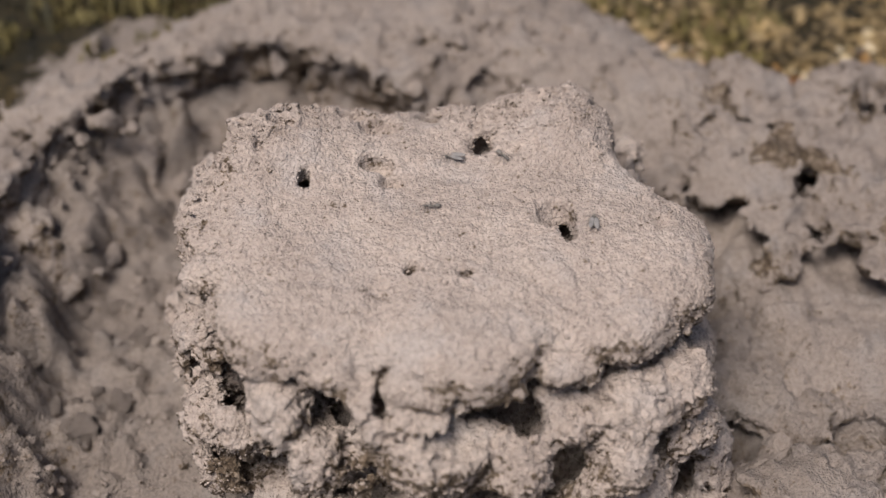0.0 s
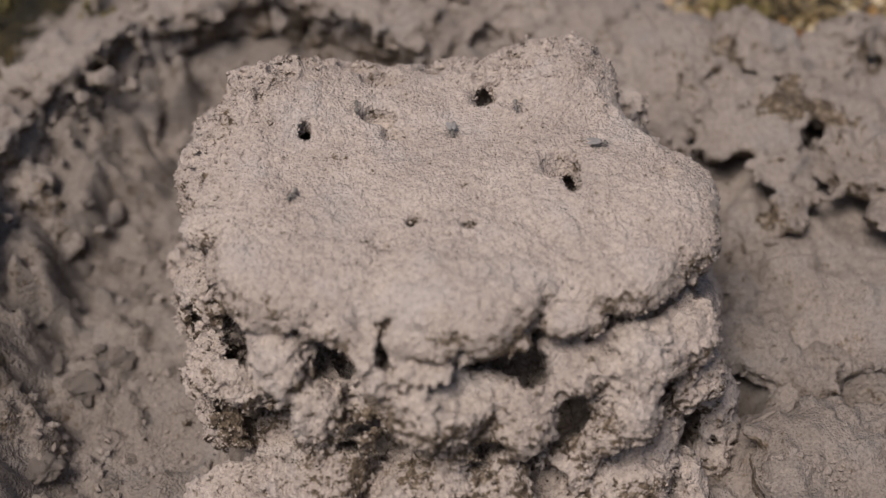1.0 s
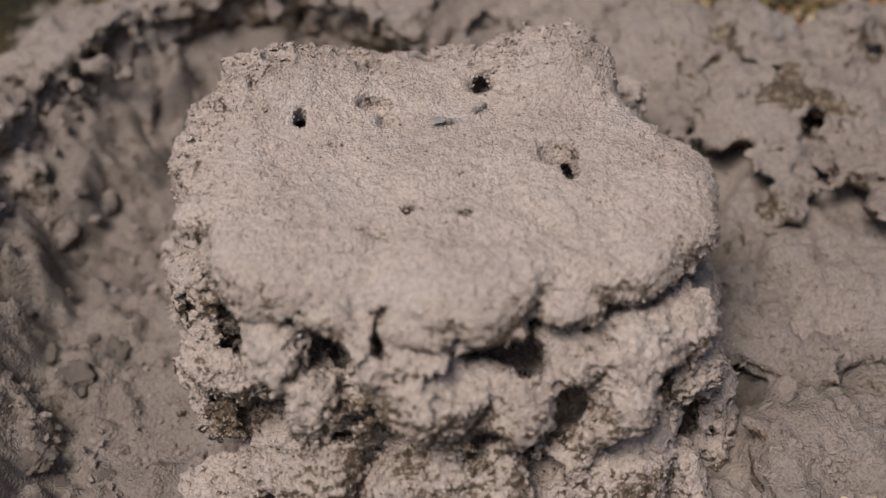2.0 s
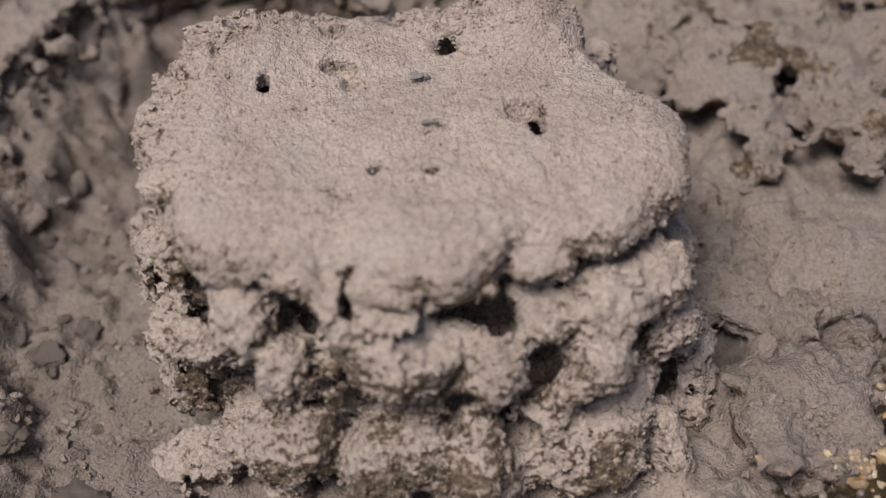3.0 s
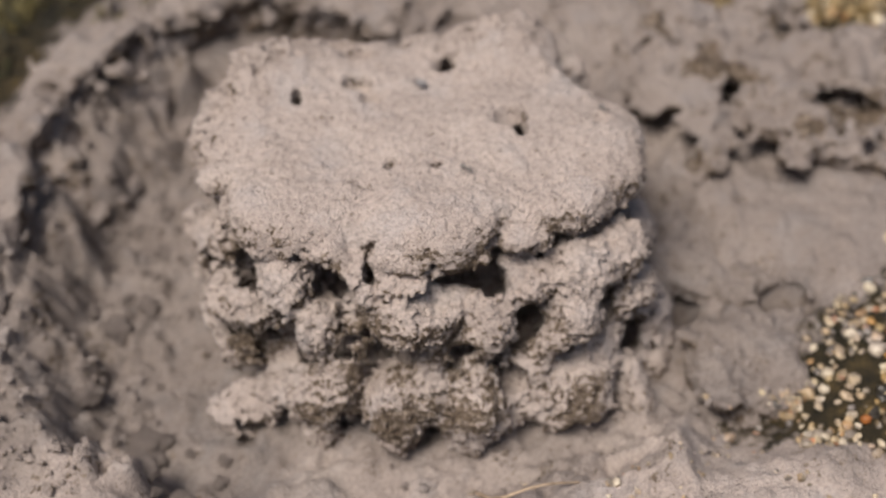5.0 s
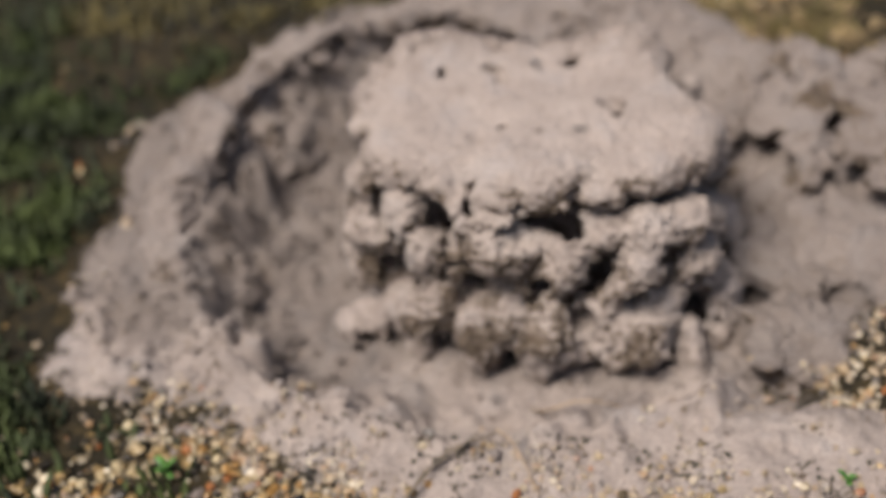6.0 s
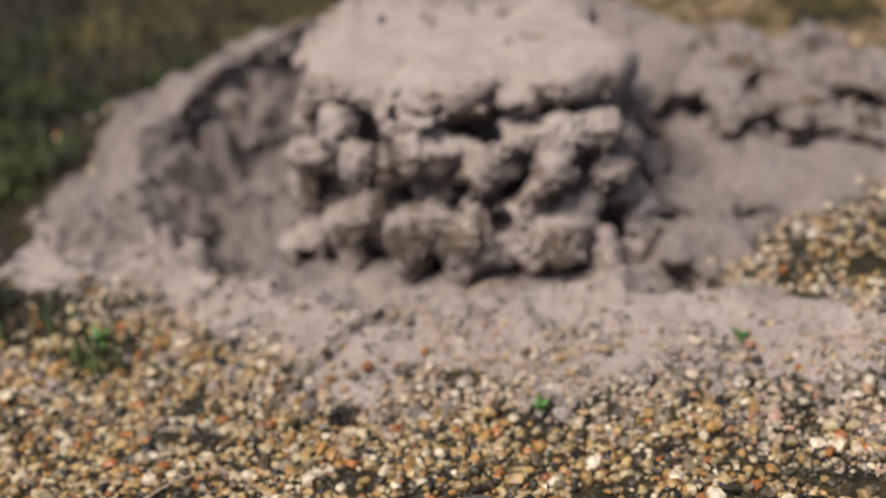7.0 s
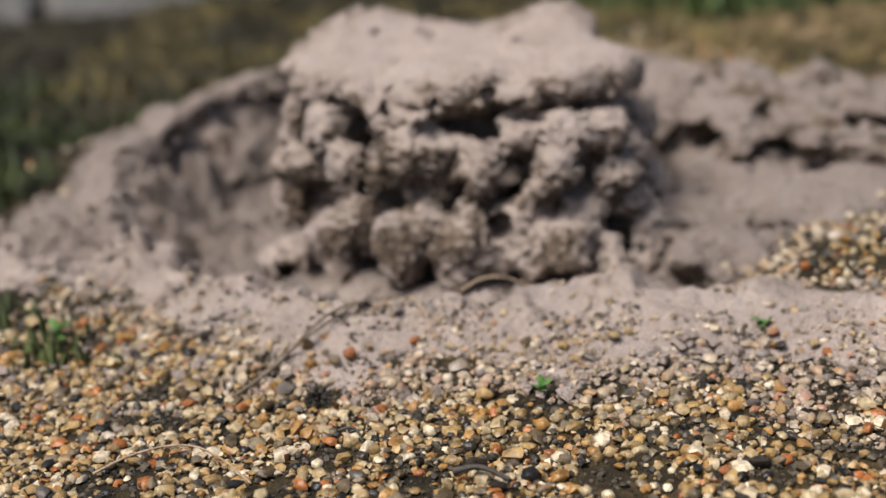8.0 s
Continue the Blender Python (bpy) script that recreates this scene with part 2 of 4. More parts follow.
class Field:
    """A signed distance on a grid: negative inside."""

    def __init__(self, lo, hi, h):
        self.lo, self.h = np.array(lo, float), h
        self.n = np.ceil((np.array(hi) - self.lo) / h).astype(int) + 1
        self.v = np.full(self.n, 0.05, np.float32)

    def part(self, c, r):
        a = np.clip(((np.array(c) - r - self.lo) / self.h).astype(int), 0, self.n)
        b = np.clip(((np.array(c) + r - self.lo) / self.h).astype(int) + 2, 0, self.n)
        s = tuple(slice(i, j) for i, j in zip(a, b))
        g = np.meshgrid(*[self.lo[k] + self.h * np.arange(a[k], b[k]) for k in range(3)], indexing="ij", sparse=True)
        return s, g

    def join(self, s, d, k):
        v = self.v[s]
        m = np.clip(0.5 + 0.5 * (v - d) / k, 0, 1)
        self.v[s] = v * (1 - m) + d * m - k * m * (1 - m)

    def cut(self, s, d, k):
        v = -self.v[s]
        m = np.clip(0.5 + 0.5 * (v - d) / k, 0, 1)
        self.v[s] = -(v * (1 - m) + d * m - k * m * (1 - m))

    def ball(self, c, r, turn=None, k=0.004, cut=False, flat=False, lift=None):
        """An ellipsoid with half axes r, added or cut away with a soft seam k; flat: with a level top and a sharp rim;
        lift: a height over the plan by which it is raised."""
        r = np.array(r, float)
        s, g = self.part(c, r.max() + 3 * k + (0.004 if lift is None else 0.014))
        if self.v[s].size == 0:
            return
        p = [g[i] - c[i] for i in range(3)]
        if lift is not None:
            p[2] = p[2] - lift(g[0], g[1])
        if turn is not None:
            t = turn.to_3x3().transposed()
            p = [t[i][0] * p[0] + t[i][1] * p[1] + t[i][2] * p[2] for i in range(3)]
        q = np.sqrt((p[0] / r[0]) ** 2 + (p[1] / r[1]) ** 2 + (p[2] / r[2]) ** 2)
        q2 = np.sqrt((p[0] / r[0] ** 2) ** 2 + (p[1] / r[1] ** 2) ** 2 + (p[2] / r[2] ** 2) ** 2) + 1e-9
        d = q * (q - 1) / q2
        if flat:
            q = (((p[0] / r[0]) ** 2 + (p[1] / r[1]) ** 2) ** 2 + (p[2] / r[2]) ** 4) ** 0.25
            if min(q.shape) < 3:
                return
            d = (q - 1) / (np.sqrt(sum(t * t for t in np.gradient(q, self.h))) + 1.0)
        d = d.astype(np.float32)
        (self.cut if cut else self.join)(s, d, k)

    def roughen(self, fn):
        """Adds fn(x, y, z) to the distance near the surface."""
        near = np.nonzero(np.abs(self.v) < 0.006)
        x, y, z = (self.lo[k] + self.h * near[k] for k in range(3))
        self.v[near] += fn(x, y, z).astype(np.float32)

    def surface(self):
        """Surface nets over the zero level: coordinates and quads."""
        v, n = self.v, self.n
        ins = v < 0
        cells = np.zeros(n - 1, np.int8)
        for i in (0, 1):
            for j in (0, 1):
                for k in (0, 1):
                    cells += ins[i:n[0] - 1 + i, j:n[1] - 1 + j, k:n[2] - 1 + k]
        act = np.argwhere((cells > 0) & (cells < 8))
        ids = np.full(n - 1, -1, np.int32)
        ids[tuple(act.T)] = np.arange(len(act))
        acc, num = np.zeros((len(act), 3)), np.zeros(len(act))
        for a in [np.array((i, j, k)) for i in (0, 1) for j in (0, 1) for k in (0, 1)]:
            for ax in range(3):
                if a[ax] == 0:
                    b = a.copy()
                    b[ax] = 1
                    va, vb = v[tuple((act + a).T)], v[tuple((act + b).T)]
                    on = (va < 0) != (vb < 0)
                    f = np.where(on, va / np.where(on, va - vb, 1), 0)
                    acc += (a + np.outer(f, b - a)) * on[:, None]
                    num += on
        co = self.lo + self.h * (act + acc / num[:, None])
        faces = []
        eye = np.eye(3, dtype=int)
        for ax in range(3):
            du, dw = eye[(ax + 1) % 3], eye[(ax + 2) % 3]
            s0 = [slice(1, n[k] - 1) for k in range(3)]
            s1 = list(s0)
            s0[ax], s1[ax] = slice(0, n[ax] - 1), slice(1, n[ax])
            x0, x1 = ins[tuple(s0)], ins[tuple(s1)]
            for flip in (0, 1):
                base = np.argwhere(x0 & ~x1 if flip == 0 else ~x0 & x1) + 1
                base[:, ax] -= 1
                q = [ids[tuple((base - o).T)] for o in (du + dw, dw, 0 * du, du)]
                faces.append(np.stack(q[::-1] if flip else q, 1))
        faces = np.concatenate(faces)
        return co, faces[(faces >= 0).all(1)]

    def mesh(self, name):
        """The surface's largest connected piece."""
        co, fa = self.surface()
        tag = np.arange(len(co))
        while True:
            low = tag[fa].min(1)
            nxt = tag.copy()
            for k in range(4):
                np.minimum.at(nxt, fa[:, k], low)
            nxt = nxt[nxt]
            if (nxt == tag).all():
                break
            tag = nxt
        fa = fa[tag[fa[:, 0]] == np.bincount(tag).argmax()]
        used, back = np.unique(fa, return_inverse=True)
        return mesh_from(name, co[used], back.reshape(-1, 4))


def part(name, me, mat, parent=None, label=""):
    ob = new(name, me)
    if not me.materials:
        me.materials.append(mat)
    if parent is not None:
        ob.parent = parent
    return tagged(ob, label)


# ---- the nest mound ----
# every value in millimetres: the bores and hollows that run through crust, core and lobes
BORES_TOP = ((-28.8, 19.6, 55, 1.8, 3.4, 8), (-28.6, 24.5, 49.5, 6, 9, 5.4), (35.3, -1.6, 54.5, 2.4, 3.6, 7), (34.6, 3.0, 56, 2.8, 5.6, 5.4), (35.4, 3.5, 47, 6, 11, 5.6),
             (32.6, 6.0, 58, 4.2, 4.6, 3.8), (-3, -11.2, 56, 1.9, 1.7, 3), (10, -14, 57, 2.8, 1.3, 1.8), (16.3, 33.5, 57, 3.2, 3.4, 4.5), (17, 38, 51, 3, 5, 4),
             (-10.5, 26.0, 57.5, 4.6, 2.8, 5), (-6.6, 20.8, 57, 3.2, 2.2, 4.5), (23, 30, 58.5, 3, 2, 2.2), (6, 22, 58, 3.6, 1.6, 1.6), (-17, 44, 60, 4.0, 2.4, 5), (-10, 40, 58, 5, 3, 4),
             (4, 47, 55, 3.6, 2.6, 6), (58.7, 3, 57.5, 2.4, 2.6, 1.8))
BORES_SIDE = (
    (-41, -14, 50, 3.3, 15.0, 6.5),
    (-7, -36, 48, 4.5, 15.0, 3.4),
    (-18, -34, 44, 5.7, 15.0, 2.9),
    (-20, -32, 32, 5.3, 15.0, 4.1),
    (21, -34, 30, 5.3, 15.0, 6.5),
    (13, -34, 39, 11.6, 15.0, 5.2),
    (32, -29, 37, 4.0, 15.0, 2.8),
    (-30, -34, 7, 4.2, 15.0, 5.4),
    (-15, -39, 14, 9.7, 15.0, 4.3),
    (33, -33, 12, 8.7, 15.0, 6.2),
    (-15, -51, -9, 6.2, 15.0, 4.9),
    (-49, -14, 29, 2.5, 15.0, 3.0),
    (-64, 9, -4, 2.7, 15.0, 4.1),
    (-40, -19, 17, 6.2, 15.0, 6.2),
    (-50, -28, -7, 7.7, 15.0, 9.0),
    (64, -25, -15, 4.0, 15.0, 8.0),
    (45, -56, -9, 16.1, 15.0, 4.9),
    (25, -60, -8, 11.0, 15.0, 5.5),
    (-10, -57, -10, 7.3, 15.0, 4.9),
    (-44, -42, -15, 11.4, 15.0, 3.8),
    (4, -58, -8, 3.4, 15.0, 9.5),
    (56, -50, -8, 2.4, 15.0, 9.0),
    (-21, -56, 1, 2.6, 15.0, 5.0),
    (-36, -46, 18, 4.5, 15.0, 3.0),
    (30, -46, 22, 4.2, 15.0, 5.0),
    (54, -40, 28, 7.5, 15.0, 2.2),
    (66, -32, 2, 2.2, 15.0, 6.5),
    (-24, -40, 41, 4.4, 15.0, 4.2),
    (-19, -48, 24, 2.4, 15.0, 4.0),
    (-35, -42, 30, 1.8, 15.0, 5.0),
    (-33, -44, 22, 4.0, 15.0, 3.4),
    (13, -50, 22, 5.2, 15.0, 3.8),
    (29, -56, 13, 3.4, 15.0, 4.2),
    (22, -40, 40, 3.8, 15.0, 5.0),
    (38, -33, 44, 4.2, 15.0, 2.8),
    (34, -46, 27, 5.0, 15.0, 5.0),
    (-44, -28, 38, 2.4, 15.0, 7.5),
    (-14, -59, 0, 1.5, 15.0, 7.0),
    (-41, -39, 16, 7.0, 15.0, 3.6),
    (-51, -27, 13, 5.0, 15.0, 3.6),
    (-46, -27, 35, 2.6, 15.0, 6.5),
    (-10, -41, 48, 2.6, 15.0, 5.0),
    (-38, -49, -4, 2.0, 15.0, 5.0),
    (-58, -8, 22, 2.8, 15.0, 4.0),
    (-51, -17, 43, 3.0, 15.0, 4.0),
    (-30, -40, 14, 6.0, 15.0, 3.2),
)


def carve(f, table, inward=False):
    """Cuts bores; inward: those of the flanks, which slope down towards the middle and widen into a chamber."""
    for x, y, z, a, b, c in table:
        p, r = Vector((x, y, z)) / 1000, Vector((a, b, c)) / 1000
        if not inward:
            f.ball(p, r, k=0.001 if c > 4.9 else 0.0024, cut=True)
            continue
        turn = pose(0, 0, 0, 0, 0, math.degrees(math.atan2(y - 12, x - 4)) - 90) @ pose(0, 0, 0, 35, 0, 0)
        f.ball(p, r, turn, k=0.001, cut=True)
        deep = p - turn.to_3x3() @ Vector((0, 0.006, 0))
        wide = max(0.0048, 1.35 * max(r.x, r.z))
        f.ball(deep, (wide, 0.007, wide), turn, k=0.001, cut=True)


def crumble(x, y, z):
    """Earth crumbs: finer on the trodden top, coarse and undercut on the flanks."""
    side = np.clip((0.052 - z) / 0.008, 0.0, 1.0)
    edge = np.clip(0.3 + 1.5 * fbm(x, y, z, 0.03, 2), 0, 1)
    rim = side * np.clip((z - 0.036) / 0.006, 0, 1)
    back = np.clip((np.maximum(y - 0.033, 0.6 * (y - 0.012) - x - 0.047) + 0.014 * fbm(x, y, z, 0.02, 2)) / 0.012, 0, 1)
    coarse = fbm(x, y, z, 0.0085, 3) * (0.00045 + 0.0006 * side + 0.0010 * rim + 0.0010 * back)
    crumbs = np.abs(fbm(x + 0.3, y, z, 0.0040, 2)) * (0.00012 + 0.0018 * side * edge + 0.0030 * back)
    fine = fbm(x, y + 0.5, z, 0.0016, 2, 0.7) * (0.0004 + 0.0005 * side)
    return coarse + crumbs + fine - 0.0005


# freshly dug brown earth, free of dust, and shade painted into recesses: middle and radius
BARE_SHADE = (
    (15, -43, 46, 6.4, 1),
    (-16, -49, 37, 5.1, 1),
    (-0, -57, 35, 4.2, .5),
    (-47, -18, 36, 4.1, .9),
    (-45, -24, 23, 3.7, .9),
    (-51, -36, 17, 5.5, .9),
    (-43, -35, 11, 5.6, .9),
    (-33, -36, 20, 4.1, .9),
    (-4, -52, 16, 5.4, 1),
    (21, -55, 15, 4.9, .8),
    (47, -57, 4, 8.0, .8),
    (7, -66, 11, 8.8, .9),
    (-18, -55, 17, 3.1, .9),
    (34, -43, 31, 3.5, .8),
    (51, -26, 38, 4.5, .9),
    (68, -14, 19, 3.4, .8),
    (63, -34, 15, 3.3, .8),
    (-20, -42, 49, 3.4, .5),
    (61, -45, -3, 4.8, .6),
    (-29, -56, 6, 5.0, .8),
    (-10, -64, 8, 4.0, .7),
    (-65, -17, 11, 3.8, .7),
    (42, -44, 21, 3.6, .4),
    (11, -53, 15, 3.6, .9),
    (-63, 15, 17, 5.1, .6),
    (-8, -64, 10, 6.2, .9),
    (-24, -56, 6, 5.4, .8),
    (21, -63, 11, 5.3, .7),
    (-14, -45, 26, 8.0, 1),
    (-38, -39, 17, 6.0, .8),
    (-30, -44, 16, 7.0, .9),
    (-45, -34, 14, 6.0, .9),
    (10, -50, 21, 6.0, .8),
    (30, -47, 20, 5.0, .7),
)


PADS = ((3, 9, 49, 55, 43, 8.0), (-33, 12, 48, 23, 26, 7.5), (-25, 36, 45, 21, 16, 9), (32, 38, 48, 19, 15, 8.5), (5, 37, 45, 19, 17, 9),
        (51, 2, 51, 18, 17, 5.5), (39, -14, 51.5, 20, 20, 5.0), (-29, -17, 51.5, 19, 19, 6), (8, -27, 52, 18, 18, 5.8), (-49, 11, 48, 11, 15, 7),
        (62, 2, 51, 9, 9, 4), (43, 42, 48, 8, 8, 7), (-39, 38, 44, 10, 11, 9), (59, -11, 51.5, 9, 11, 4))
# x, y, z of the middle; half width, half depth, half height
UPPER = (
    (-34, -36, 38, 7.0, 10.0, 9.5),  # the post under the rim
    (-27, -42, 27, 6.8, 8.2, 8.0),
    (1, -43, 36, 14.0, 13.5, 13.0),  # the big bulge
    (-9, -39, 44, 8.5, 10.0, 5.5),
    (20, -45, 28, 8.0, 10.0, 10.5),
    (33, -37, 37, 9.5, 10.0, 6.5),  # an arm that runs to a finger
    (47, -36, 38, 10.0, 10.5, 6.5),
    (59, -29, 36, 8.5, 9.5, 7.0),
    (47, -42, 31, 6.5, 11.0, 7.0),
    (41, -42, 23, 5.8, 10.0, 6.5),
    (60, -30, 22, 11.5, 10.0, 6.5),
    (66, -23, 10, 9.0, 10.0, 8.0),
    (73, -22, -2, 7.6, 10.5, 11.5),
    (66, -12, 22, 7.0, 10.0, 10.0),
    (-45, -28, 25, 6.5, 9.5, 6.5),
    (-53, -22, 21, 6.0, 9.0, 6.0),
    (-49, -10, 36, 6.5, 9.8, 9.0),
    (-54, -16, 8, 6.5, 9.0, 9.0),
    (-56, -3, 18, 6.5, 9.0, 11.0),
    (-44, -30, 10, 8.0, 8.0, 8.0),
    (-14, -32, 25, 10.0, 9.0, 9.0),  # fresh earth set back between the posts
    (-38, -28, 17, 9.0, 8.0, 9.0),
    (-58, 4, -2, 7.0, 9.0, 9.0),
)
LOWER = (
    (-51, -39, -10, 9.5, 10.5, 8.0),  # a lobe that slopes up to the middle
    (-44, -40, -5, 7.0, 8.5, 6.5),
    (-30, -47, 6, 6.0, 9.5, 9.0),
    (-22, -48, 9, 7.0, 10.5, 9.5),
    (-6, -53, 1, 8.5, 12.0, 14.5),
    (4, -51, 9, 7.0, 11.0, 9.0),
    (16, -54, 0, 10.5, 12.5, 15.5),
    (43, -48, -1, 14.5, 14.0, 14.0),
    (33, -46, 12, 6.5, 9.0, 7.5),
    (63, -46, -8, 5.2, 11.0, 12.5),
    (-27, -49, -9, 6.0, 8.0, 12.0),
    (73, -30, -12, 6.5, 9.0, 10.0),
    (-19, -40, 19, 6.5, 9.0, 7.5),  # necks that join the two rows
    (9, -43, 20, 6.0, 8.5, 7.0),
    (53, -38, 11, 8.0, 10.0, 8.5),
    (-49, -27, 9, 7.0, 8.0, 8.5),
    (30, -47, -3, 6.5, 10.0, 12.0),
    (-37, -42, 1, 7.0, 8.5, 7.0),
)
REAR = ((-53, 30, 28, 8, 10, 12), (-52, 52, 24, 10, 9, 12), (-28, 66, 24, 11, 8, 11), (2, 68, 22, 12, 8, 12), (32, 66, 24, 11, 8, 12), (56, 48, 26, 9, 10, 12),
        (67, 26, 24, 8, 11, 12), (-62, 22, 2, 8, 11, 10), (72, 10, 2, 9, 11, 11), (-58, 56, 2, 11, 10, 10), (60, 54, 2, 11, 10, 10), (0, 76, 0, 14, 9, 10))


def earth_shade(co):
    """How far each place is cleared of dust and darkened as shade, 0 to 1."""
    near = sum((w * np.exp(-((co - np.array((x, y, z)) / 1000) ** 2).sum(1) / (r / 1000) ** 2) for x, y, z, r, w in BARE_SHADE), np.zeros(len(co)))
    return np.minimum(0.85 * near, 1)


def crust_lift(x, y):
    """The crust rises to two swellings at its back, with a sag between them, and falls off at its tip."""
    def swell(cx, cy, rx, ry):
        return np.exp(-(((x - cx) / rx) ** 2 + ((y - cy) / ry) ** 2))
    rise = 0.0080 * swell(0.036, 0.045, 0.013, 0.015) + 0.0086 * swell(-0.042, 0.038, 0.026, 0.017) + 0.0030 * swell(0.016, 0.046, 0.008, 0.010) - 0.0020 * swell(0.003, 0.050, 0.012, 0.014)
    return rise - 0.0030 * swell(0.070, 0.018, 0.012, 0.016) - 0.0012 * swell(-0.006, 0.022, 0.016, 0.012) + 0.0022 * swell(0.006, -0.036, 0.017, 0.010) + 0.0016 * swell(-0.030, -0.030, 0.018, 0.010) \
        - 0.0012 * swell(0.030, -0.022, 0.022, 0.005) - 0.0014 * swell(-0.010, -0.030, 0.004, 0.014) + 0.0011 * fbm(x, y, 0 * x, 0.024, 2)


def nest():
    """One mass of mud, parted into its crust, its core and the lobes that hang from it."""
    root = tagged(new("nest_mound"), "pale dusty mud nest mound with overhanging crust and lumpy lobes", "nest mound")
    lo, hi, h = (-0.092, -0.078, -0.028), (0.096, 0.088, 0.073), 0.00067
    f = Field(lo, hi, h)
    for x, y, z, a, b, c in ((4, 14, -10, 66, 60, 22), (4, 14, 9, 64, 59.5, 24), (4, 15, 31, 58, 48, 17)):
        f.ball((x / 1000, y / 1000, z / 1000), (a / 1000, b / 1000, c / 1000), k=0.008)
    rnd = random.Random(11)
    for table, seam in ((UPPER, 0.0045), (LOWER, 0.0045), (REAR, 0.005)):
        for x, y, z, a, b, c in table:
            p, r = Vector((x, y, z)) / 1000, Vector((a, b, c)) / 1000
            f.ball(p, r, k=seam)
            for k in range(4):
                d = Vector((rnd.uniform(-1, 1), rnd.uniform(-1, 1), rnd.uniform(-1, 1)))
                q = p + Vector((d[i] * r[i] * 0.66 for i in range(3)))
                s = rnd.uniform(0.30, 0.48)
                f.ball(q, (r.x * s, r.y * s, r.z * s), k=0.003)
    # the gap under the rim of the crust
    for x, y, z, a, b, c in ((15, -47, 43, 15, 12, 5.2), (36, -41, 43.5, 8, 9, 3.4), (-46, -25, 44, 8, 9, 3.0)):
        f.ball((x / 1000, y / 1000, z / 1000), (a / 1000, b / 1000, c / 1000), k=0.001, cut=True)
    g = Field(lo, hi, h)
    for x, y, z, a, b, c in PADS:
        g.ball((x / 1000, y / 1000, z / 1000), (a / 1000, b / 1000, c / 1000), k=0.004, flat=True, lift=crust_lift)
    for x, y, z, a, b, c in ((4, -31, 50.5, 20, 12.5, 7), (-28, -25, 50, 17, 12, 7), (40, -23, 51, 18, 11, 5.5), (59, -6, 51, 9, 14, 4.5)):
        g.ball((x / 1000, y / 1000, z / 1000), (a / 1000, b / 1000, c / 1000), k=0.005)
    # the cleft between the two swellings of the rim
    g.ball((-0.0095, -0.047, 0.051), (0.0034, 0.011, 0.012), k=0.002, cut=True)
    rag = random.Random(23)
    for i in range(26):
        a = radians(-165 + 150 * i / 25)
        x, y, s = 0.004 + 0.057 * math.cos(a), 0.005 + 0.047 * math.sin(a), rag.uniform(0.002, 0.0048)
        g.ball((x, y, rag.uniform(0.048, 0.053)), (s * 1.3, s, s * 0.8), k=0.002, cut=i % 3 == 1)
    carve(f, BORES_SIDE, True)
    f.roughen(crumble)
    g.roughen(crumble)
    f.join((slice(None),) * 3, g.v, 0.0010)
    carve(f, BORES_TOP)
    f.roughen(lambda x, y, z: fbm(x, y, z + 0.7, 0.0022, 2, 0.7) * 0.00022)
    co, fa = f.surface()
    # what lies buried in the ground is left off
    fa = fa[co[fa][:, :, 2].max(1) > -0.0225]
    mid = co[fa].mean(1) * 1000

    def nearest(table):
        d = np.stack([np.sqrt(sum(((mid[:, i] - row[i]) / row[i + 3]) ** 2 for i in range(3))) for row in table])
        return d.argmin(0), d.min(0)

    lobes = UPPER + LOWER + REAR
    which, far = nearest(lobes)
    which[far > 1.4] = -1
    pad, off = nearest(PADS)
    which[(off < 1.32) & (mid[:, 2] > 41.5)] = -2
    bare_shade = earth_shade(co)
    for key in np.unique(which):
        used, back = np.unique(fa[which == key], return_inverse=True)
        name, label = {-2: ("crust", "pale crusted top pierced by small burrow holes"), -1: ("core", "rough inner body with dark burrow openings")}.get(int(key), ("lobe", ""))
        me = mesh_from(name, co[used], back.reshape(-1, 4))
        me.attributes.new("bare_shade", "FLOAT", "POINT").data.foreach_set("value", bare_shade[used].astype(np.float32))
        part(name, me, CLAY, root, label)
    # loose crumbs that cling to the flanks and the rim
    rs = np.random.RandomState(9)
    q = co[fa]
    nrm = np.cross(q[:, 2] - q[:, 0], q[:, 3] - q[:, 1])
    nrm /= np.linalg.norm(nrm, axis=1)[:, None] + 1e-12
    m = mid / 1000
    patch = fbm(m[:, 0], m[:, 1], m[:, 2], 0.014, 2)
    under = 0.35 + 0.65 * smooth(0.55, -0.2, nrm[:, 2])
    like = np.clip(0.15 + patch + 0.5 * bare_shade[fa[:, 0]], 0, 1) * under * (nrm[:, 2] < 0.8) * (nrm[:, 2] > -0.75) * (m[:, 2] > -0.016) + 0.015 * (m[:, 2] > 0.05)
    like = like + 0.5 * (m[:, 2] > 0.05) * smooth(0.034, 0.044, m[:, 1] - 0.5 * np.minimum(0, m[:, 0] + 0.02)) * (patch > -0.1)
    like = like * (m[:, 1] < 0.06)
    at = rs.choice(len(m), 36000, replace=False, p=like / like.sum())
    grains = [pebble_shape(rnd, 0) for _ in range(8)]
    size = 0.00024 * np.exp(np.abs(rs.normal(0, 0.55, len(at)))).clip(1, 3.6)
    cc, cf = scatter(grains, m[at] + nrm[at] * size[:, None] * 0.1, size, 10)
    me = mesh_from("loose_earth", cc, cf)
    me.attributes.new("bare_shade", "FLOAT", "POINT").data.foreach_set("value", (0.75 * earth_shade(cc)).astype(np.float32))
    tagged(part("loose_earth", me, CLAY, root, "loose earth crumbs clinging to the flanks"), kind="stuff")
    return root


# ---- the ground ----
def smooth(a, b, x):
    t = np.clip((x - a) / (b - a), 0, 1)
    return t * t * (3 - 2 * t)


